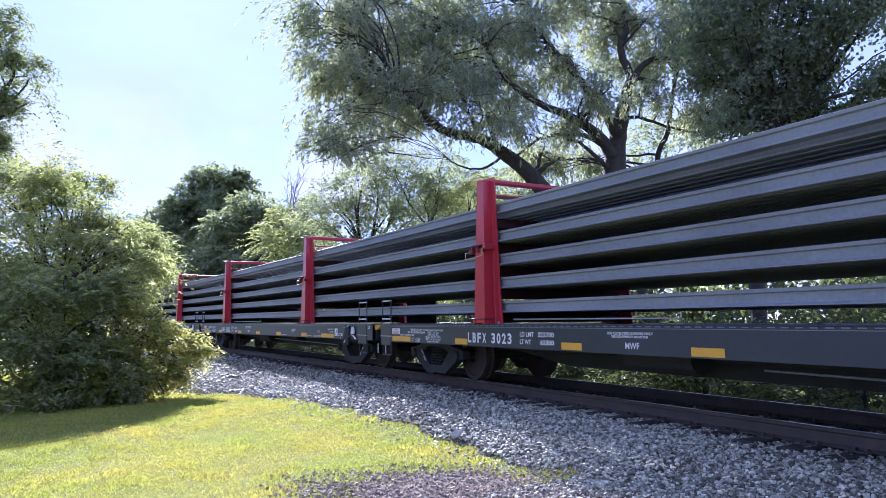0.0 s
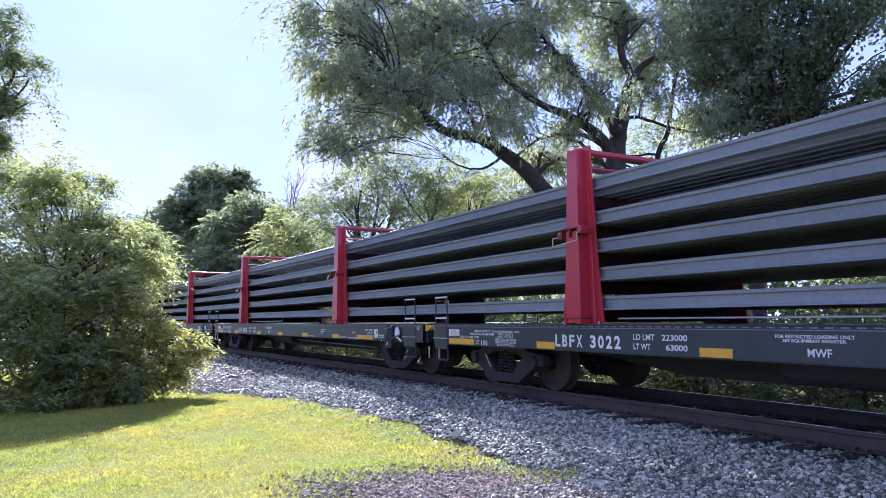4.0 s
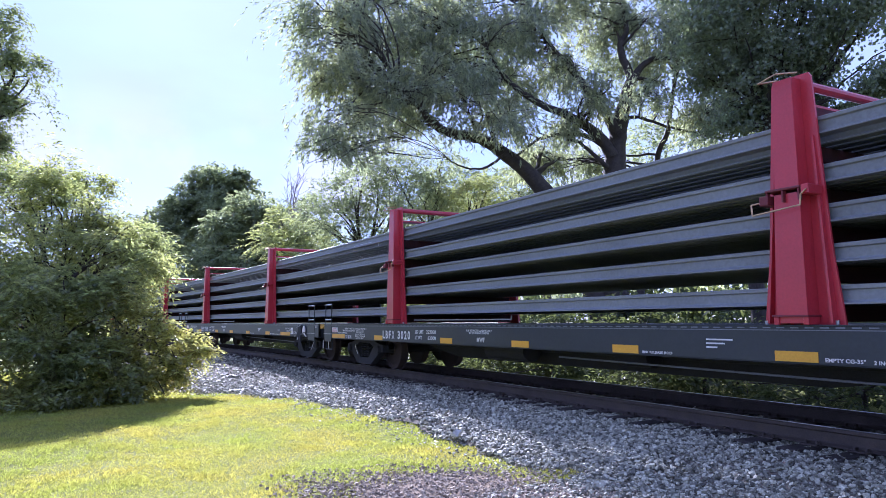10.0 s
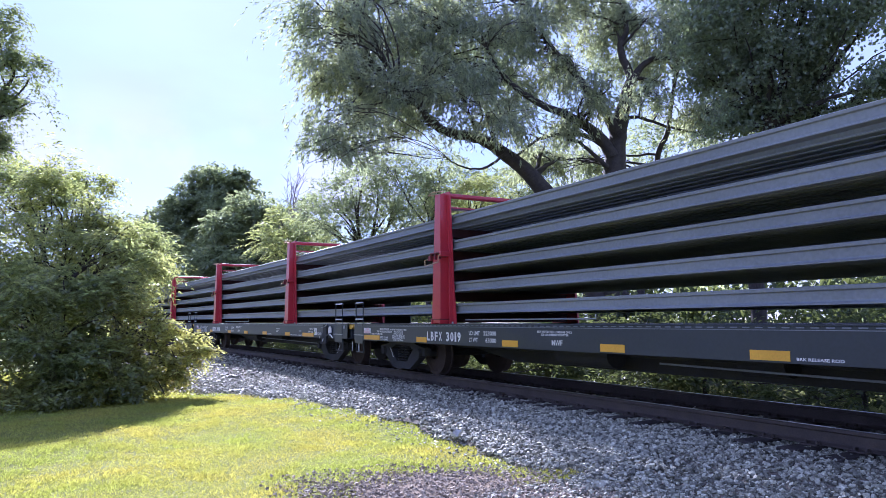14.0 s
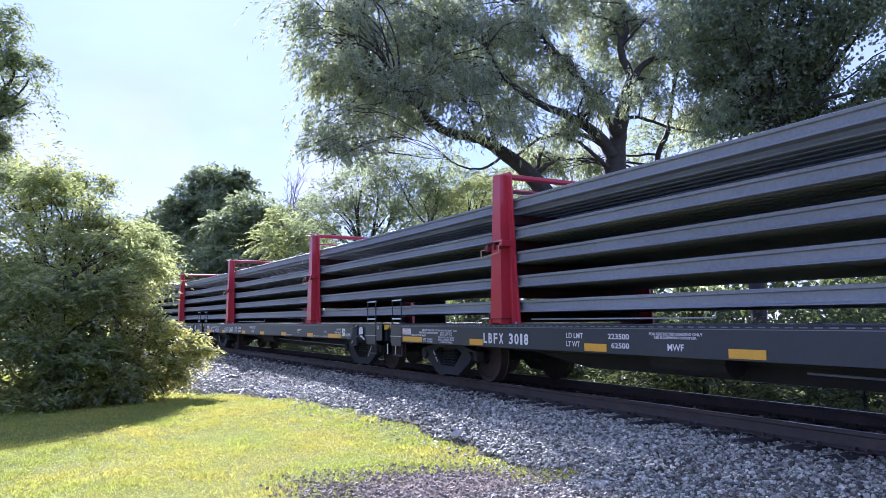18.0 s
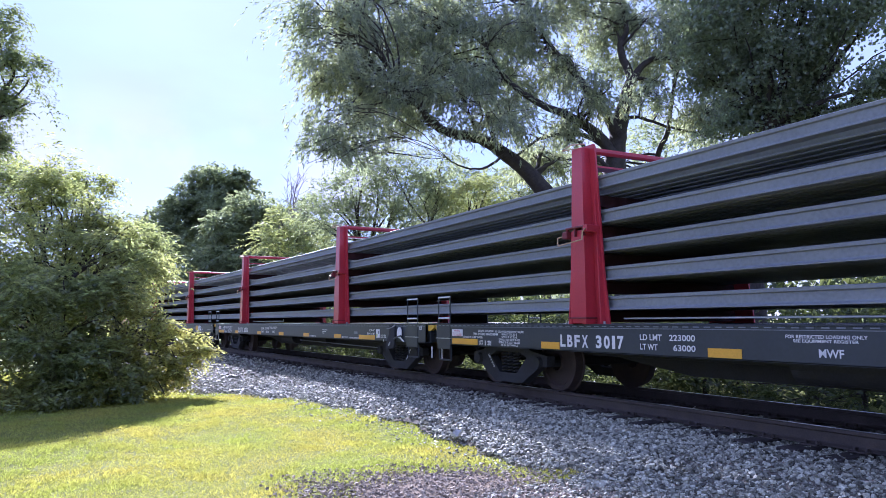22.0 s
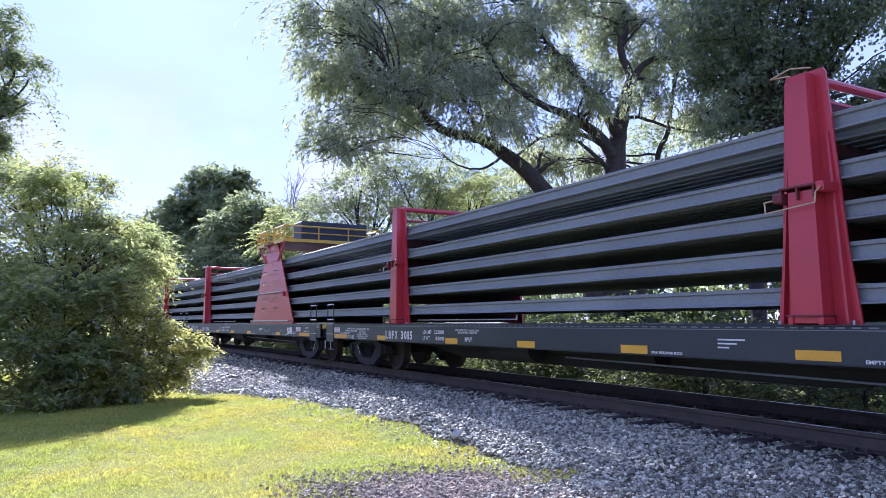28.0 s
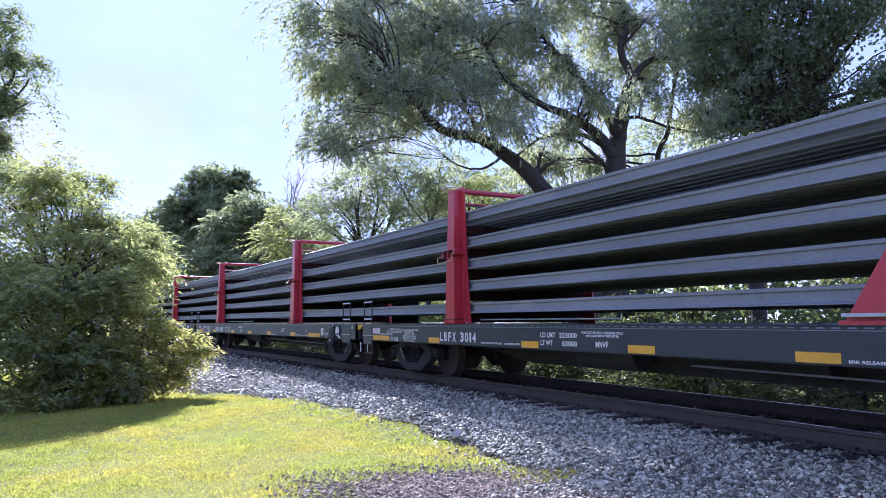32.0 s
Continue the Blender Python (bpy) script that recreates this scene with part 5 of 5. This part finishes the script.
    # empty, shoes, plate, width, length, placard, lift, disc: where each one starts
    e0, s0, g0, w0, p0, l0, d0 = ((4.75, 5.19, 5.50, 6.26, 6.74, 6.97, 7.94), (4.97, 5.85, 5.55, 0, 6.76, 6.99, 6.58), (4.76, 5.90, 5.58, 7.70, 6.27, 6.73, 6.59))[marks]
    lettering('EMPTY CG-35"', e0, e0 + 0.37, 0.715, 0.753, car)
    lettering("2 INCH HF COMP SHOES" if marks < 2 else '2" HF COMP SHOES', s0, s0 + 0.58 - 0.09 * marks, 0.712, 0.748, car)
    part("grey_plate", boxed(g0, g0 + 0.20, -1.558, -1.549, 0.825, 0.88), M_GREYP, car)
    if marks == 2:
        lettering("EXW 10'-8\"", w0, w0 + 0.40, 0.89 - 0.035 * marks, 0.935 - 0.035 * marks, car)
        lettering("L 59'-10\"", w0 + 0.12, w0 + 0.40, 0.82 + 0.048 * marks, 0.865 + 0.048 * marks, car)
    pl = part("placard", boxed(p0, p0 + 0.175, -1.560, -1.549, 0.755, 0.94), M_PLAC, car, "white paper placard")
    part("print_block", boxed(p0 + 0.02, p0 + 0.07, -1.564, -1.559, 0.775, 0.84), M_LIME, pl)
    part("print_line", boxed(p0 + 0.10, p0 + 0.155, -1.564, -1.559, 0.84, 0.90), M_GREYP, pl)
    lines(["LIFT HERE", "JACK HERE"], l0, l0 + 0.28, 0.74, 0.825, car)
    part("arrow", plate([(l0 + 0.13, 0.725), (l0 + 0.145, 0.725), (l0 + 0.145, 0.69), (l0 + 0.1525, 0.69), (l0 + 0.1375, 0.67), (l0 + 0.1225, 0.69), (l0 + 0.13, 0.69)], -1.557, -1.549), M_WHITE, car)
    if marks:
        part("target_disc", disc(d0, -1.561, -1.549, 0.86, 0.108), M_PLAC, car, "white round target disc")
    else:
        dd = part("target_disc", disc(d0, -1.60, -1.575, 0.875, 0.115, 24, 0.8), M_PLAC, car, "white round target disc")
        part("disc_arm", rods([(7.98, -1.585, 0.77), (8.12, -1.585, 0.70)], 0.016), M_PLAC, dd)
    if marks == 2:
        wf = part("placard", boxed(7.06, 7.43, -1.560, -1.549, 0.838, 0.955), M_PLAC, car, "white warning placard with pale red print")
        lettering("WARNING", 7.14, 7.35, 0.917, 0.945, wf, -1.563, M_PINK)
        for k in range(3):
            part("print_line", boxed(7.09, 7.40, -1.564, -1.559, 0.888 - k * 0.02, 0.896 - k * 0.02), M_PINK, wf)
    lettering("LB", 8.755, 8.855, 0.945, 1.015, car, -1.5605, None, 0.02)
    wp = part("placard", boxed(-8.36, -7.99, -1.560, -1.549, 0.845, 0.965), M_PLAC, car, "white warning placard with pale red print")
    lettering("WARNING", -8.28, -8.07, 0.925, 0.955, wp, -1.563, M_PINK)
    for k in range(3):
        part("print_line", boxed(-8.33, -8.02, -1.564, -1.559, 0.895 - k * 0.02, 0.903 - k * 0.02), M_PINK, wp)
    lettering("SBE69EE COUPLER", -7.47, -6.97, 0.925, 0.963, car)
    lettering("TMX SPECIAL BRAKE BEAM", -7.62, -6.85, 0.872, 0.912, car)
    lettering("2 INCH HF COMP SHOES", -7.97, -7.32, 0.818, 0.856, car)
    lines(["LIFT", "JACK"], -7.43, -7.30, 0.70, 0.785, car)
    lines(["HERE", "HERE"], -7.18, -7.05, 0.70, 0.785, car)
    part("arrow", plate([(-7.247, 0.785), (-7.233, 0.785), (-7.233, 0.73), (-7.222, 0.73), (-7.24, 0.70), (-7.258, 0.73), (-7.247, 0.73)], -1.557, -1.549), M_WHITE, car)
    lines(["FT DRAWGUARD DRAFT GEAR", "SPRG 7 OC D-5", "SPRG 7 IC D-5", "SPRG 2 OC SCT B-353", "SPRG 2 IC SCT B-354", "36 IN 1W WHLS"], -6.92, -6.12, 0.70, 0.955, car, (1, 0.55, 0.55, 0.75, 0.75, 0.6))
    return car


# per car: load limit and light weight, where these words and their numbers, the register note, its letters and the stripe start
SIDE_MARKS = {23: ("223700", "62300", -3.60, -3.15, -1.68, -1.36, -2.61), 18: ("223500", "62500", -2.99, -2.16, -1.45, -1.17, -2.62),
              16: ("223700", "62300", -2.24, -1.77, -1.30, -1.00, -2.69), 15: ("223000", "63000", -3.43, -2.98, -2.19, -1.88, -2.56),
              14: ("223000", "63000", -2.10, -1.67, -1.19, -0.92, -2.58)}


def side_marks(n, car):
    """Car number, weights and register note on the near side of one car."""
    limit, light, words, figures, note, letters, stripe = SIDE_MARKS.get(n, ("223000", "63000", -3.60, -3.14, -1.67, -1.34, -2.60))
    words, figures, note, letters, stripe = [-0.345 + (q + 0.34) * 1.032 for q in (words, figures, note, letters, stripe)]
    u = -5.29
    for ch in "LBFX 30%02d" % n:
        wide = {"1": 0.058, " ": 0.075, "X": 0.128}.get(ch, 0.116)
        if ch != " ":
            lettering(ch, u, u + wide, 0.745, 0.915, car, -1.5565, None, 0.035).name = "character"
        u += wide + 0.042
    lettering("LD LMT", words, words + 0.36, 0.87, 0.942, car, bold=0.02)
    lettering("LT WT", words, words + 0.29, 0.755, 0.827, car, bold=0.02)
    lettering(limit, figures, figures + 0.39, 0.87, 0.942, car, bold=0.02)
    lettering(light, figures + 0.06, figures + 0.39, 0.755, 0.827, car, bold=0.02)
    lines(["FOR RESTRICTED LOADING ONLY", "SEE EQUIPMENT REGISTER"], note, note + 0.81, 0.878, 0.965, car, (1, 0.8))
    lettering("MWF", letters, letters + 0.245, 0.755, 0.835, car, bold=0.02)
    if n > 15:
        # width and length over the front stripe; some cars bear them the other way round
        low, high = (0.82, 0.89) if n >= 19 else (0.89, 0.815)
        lettering("L 59'-10\"", 6.45, 6.74, low, low + 0.048, car, bold=0.03)
        lettering("EXW 10'-8\"", 6.33, 6.74, high, high + 0.048, car, bold=0.03)
    if n == 14:
        lettering("RETAINING VALVE", -3.82, -3.21, 0.735, 0.765, car)
        lettering("BRK RELEASE ROD", -3.12, -2.70, 0.735, 0.765, car)
    part("reflective_stripe", boxed(stripe, stripe + 0.44, -1.556, -1.549, 0.705, 0.805), M_YEL, car, "yellow reflective stripe")


def load_beams(car, us, posts=True):
    for u in us:
        for z in TIER_FOOT:
            part("tier_beam", boxed(u - 0.09, u + 0.09, -1.395, 1.395, z - 0.166, z - 0.004, 0.006), M_BEAM, car, "dark red cross beam under a tier of rails")
        part("top_bar", rods([(u, -1.42, 3.50), (u, 1.42, 3.50)], 0.050, 10), M_RED, car, "red tubular bar across the post tops")
        for s in (-1, 1):
            part("hold_down", boxed(u - 0.11, u + 0.11, *sorted((s * 0.75, s * 1.395)), 3.24, 3.27, 0.004), M_RED, car)
            if posts:
                stake_post(car, u, s)
    part("far_panel", boxed(5.1, 6.8, 1.36, 1.39, 1.052, 2.05), M_BLACK, car)


def tie_down_frame(car):
    """The tall gantry with ladder and railed platform that stands on one car."""
    c = 4.52
    for s in (-1, 1):
        y0, y1 = sorted((s * 1.47, s * 1.50))
        fr = part("gantry_plate", plate([(c - 2.12, 1.10), (c + 2.12, 1.10), (c + 0.50, 3.66), (c - 0.50, 3.66)], y0, y1), M_RED, car, "tall red trapezoid steel gantry plate")
        part("foot_bar", boxed(c - 2.1, c + 1.92, *sorted((s * 1.50, s * 1.60)), 1.13, 1.165, 0.004), M_GALV, fr, "galvanised step bar")
        part("foot_plate", boxed(c - 2.15, c + 2.15, *sorted((s * 1.40, s * 1.56)), 1.056, 1.10, 0.004), M_RED, fr)
        part("step_bar", boxed(c - 1.50, c + 1.28, *sorted((s * 1.50, s * 1.63)), 2.03, 2.06, 0.004), M_GALV, fr, "galvanised step bar")
        part("bar_bracket", boxed(c + 1.20, c + 1.36, *sorted((s * 1.50, s * 1.58)), 1.90, 2.04, 0.004), M_RED, fr)
        for z in (1.46, 1.775, 2.31, 2.65, 2.96, 3.30):
            w = 0.60 if z < 2.9 else (0.40 if z < 3.1 else 0.27)
            m = c - 0.09
            part("grab_rung", rods([(m - w, s * 1.50, z + 0.10), (m - w, s * 1.61, z + 0.10), (m - w, s * 1.61, z), (m + w, s * 1.61, z), (m + w, s * 1.61, z + 0.10), (m + w, s * 1.50, z + 0.10)], 0.011), M_BRASS, fr, "bare metal grab rung")
            for du in (-w, w):
                part("bolt", rod(bmesh.new(), (m + du, s * 1.50, z + 0.10), (m + du, s * 1.515, z + 0.10), 0.028, 0.028, 6), M_GALV, fr)
        for e, reach in ((-1, 1.20), (1, 1.46)):
            part("brace", rods([(c + e * 0.62, s * 1.50, 3.05), (c + e * reach, s * 1.58, 3.60)], 0.045, 4), M_RED, fr, "red slanting brace")
    part("platform", boxed(c - 1.28, c + 1.52, -1.62, 1.62, 3.60, 3.65, 0.004), M_REDD, car, "red platform over the load")
    for s in (-1, 1):
        for a, b in ((-1.29, -0.48), (0.55, 1.53)):
            y = s * 1.62
            part("kick_edge", boxed(c + a, c + b, *sorted((s * 1.615, s * 1.64)), 3.58, 3.68), M_YRAIL, car, "yellow platform edge")
            g = part("guard_rail", rods([(c + a, y, 3.66), (c + a, y, 4.08), (c + b, y, 4.08), (c + b, y, 3.66)], 0.026, 4), M_YRAIL, car, "yellow guard rail")
            part("mid_bar", rods([(c + a, y, 3.87), (c + b, y, 3.87)], 0.018, 4), M_YRAIL, g)
            part("side_post", rods([(c + (a + b) / 2, y, 3.66), (c + (a + b) / 2, y, 4.08)], 0.02, 4), M_YRAIL, g)
        for du in (-0.40, 0.44):
            part("ladder_post", rods([(c + du, s * 1.545, 3.35), (c + du, s * 1.545, 4.10), (c + du * 1.4, s * 1.62, 4.10)], 0.024, 6), M_YRAIL, car, "yellow ladder-head post")
    for e in (-1, 1):
        u = c + (1.53 if e > 0 else -1.29)
        part("kick_edge", boxed(*sorted((u - 0.01, u + 0.012)), -1.60, 1.60, 3.58, 3.68), M_YRAIL, car, "yellow platform edge")
        g = part("guard_rail", rods([(u, -1.62, 4.08), (u, 1.62, 4.08)], 0.026, 4), M_YRAIL, car, "yellow guard rail")
        part("mid_bar", rods([(u, -1.62, 3.87), (u, 1.62, 3.87)], 0.018, 4), M_YRAIL, g)
        for y in (-0.5, 0.5):
            part("side_post", rods([(u, y, 3.66), (u, y, 4.08)], 0.02, 4), M_YRAIL, g)
    part("winch_cover", boxed(c + 0.55, c + 1.33, -1.0, 1.25, 3.652, 4.28, 0.03), M_BOXN, car, "dark navy machine cover on the platform")
    for z in TIER_FOOT:
        part("tier_beam", boxed(c - 0.6, c + 0.6, -1.46, 1.46, z - 0.166, z - 0.004, 0.006), M_BEAM, car, "dark red cross beam under a tier of rails")
    part("sill_grab", rods([(c - 0.35, -1.552, 0.93), (c - 0.35, -1.60, 0.93), (c - 0.35, -1.60, 0.82), (c + 0.18, -1.60, 0.82), (c + 0.18, -1.60, 0.93), (c + 0.18, -1.552, 0.93)], 0.009), M_GALV, car)


def lengthen(car):
    """Draws a car out to its true length; trucks and wheels keep their shape."""
    for o in car.children:
        if o.location.x:
            o.location.x *= LONG
            continue
        for q in (o, *o.children):
            for v in q.data.vertices:
                v.co.x *= LONG


first = build_car()
square_car, frame_car = build_car(1), build_car(2)
load_beams(first, (-4.757, 4.47))
load_beams(square_car, (-4.757, 4.47))
load_beams(frame_car, (-4.757,))
tie_down_frame(frame_car)
frame_car["label"] = "black railway flatcar with red gantry and railed yellow platform"
for c in (first, square_car, frame_car):
    lengthen(c)
cars = {}
for n in range(23, 9, -1):
    if n == 14:
        c = frame_car
    elif n == 15:
        c = square_car
    elif n == 23:
        c = first
    else:
        c = copy_thing(first, Matrix.Identity(4))
    cars[n] = c
for n, c in cars.items():
    for u, lean in ((-7.72, 50), (7.52, -50)):
        q = lettering("LBFX 30%02d" % n, 0, 0.28, 0, 0.042, c, 0.0)
        q.matrix_local = pose(u * LONG, -1.196, 0.52 if lean > 0 else 0.29, 0, lean, 0)
    side_marks(n, c)

# long welded rails in tiers
welded = []
# tier, place along the load, lower and upper edge, length
RAIL_MARKS = [(4, 67.30, 2.83, 2.935, 0.022), (4, 66.57, 2.915, 2.935, 0.16), (4, 68.23, 2.962, 2.97, 1.1), (4, 114.2, 2.83, 2.935, 0.022), (4, 113.48, 2.915, 2.925, 0.12), (1, 50.2, 1.762, 1.782, 0.13)]
LOAD0, LOAD1 = -3.0, 256.0
mid = on_track((LOAD0 + LOAD1) / 2, 0)
for k, z in enumerate(TIER_FOOT):
    # the upper tiers are laid more openly
    count, gap = (16, 0.168) if k < 3 else ((14, 0.1935) if k == 3 else (13, 0.2125))
    for i in range(count):
        lat = 1.30 - i * gap + 0.006 * math.sin(7.0 * i + k)
        # in the top tier the outermost rails lie a little higher than the rest
        lift = 0.058 if k == 4 and i in (0, count - 1) else 0.0
        v, f = sweep([(lat + a, z + lift + b) for a, b in RAIL_SHAPE], np.linspace(LOAD0 - 0.4 * ((i * 7 + k * 3) % 5), LOAD1, 72), mid)
        r = link_mesh("long_welded_rail", raw_mesh("long_welded_rail", v, f), M_STEEL)
        tagged(r, "very long dark grey steel rail stacked on the flatcars", "rail", "rails carried by the train")
        welded.append(r)
        # chalk marks and tags on the outermost rails
        for tier, s, z0, z1, long in RAIL_MARKS:
            if i == 0 and tier == k:
                v, f = sweep([(lat + 0.0385, z0), (lat + 0.040, z0), (lat + 0.040, z1), (lat + 0.0385, z1)], np.linspace(s - long / 2, s + long / 2, 4), mid)
                link_mesh("chalk_mark", raw_mesh("chalk_mark", v, f), M_WHITE, r, "white chalk mark on the rail")


def motions():
    for n, c in cars.items():
        s0 = CAR_MID - (n - 17) * CAR_PITCH
        walk(c, [(t, track_pose(s0 - travelled(t))) for t in TIMES])
        for w in [o for o in c.children if o.name.startswith("wheelset")]:
            x = w.location.x
            walk(w, [(0.1 * i, pose(x, 0, 0.457, 0, math.degrees(travelled(0.1 * i) / 0.457), 0)) for i in range(321)])
    half = (LOAD0 + LOAD1) / 2
    rows = []
    for t in TIMES:
        a = -travelled(t) / CURVE_R
        x, y, z = on_track(half - travelled(t), 0)
        rows.append((t, pose(x, y, z, 0, 0, math.degrees(a))))
    for r in welded:
        walk(r, rows)


build_ground()
build_gravel_ground()
build_track()
build_ballast_stones()
build_grass()
build_trees()
motions()
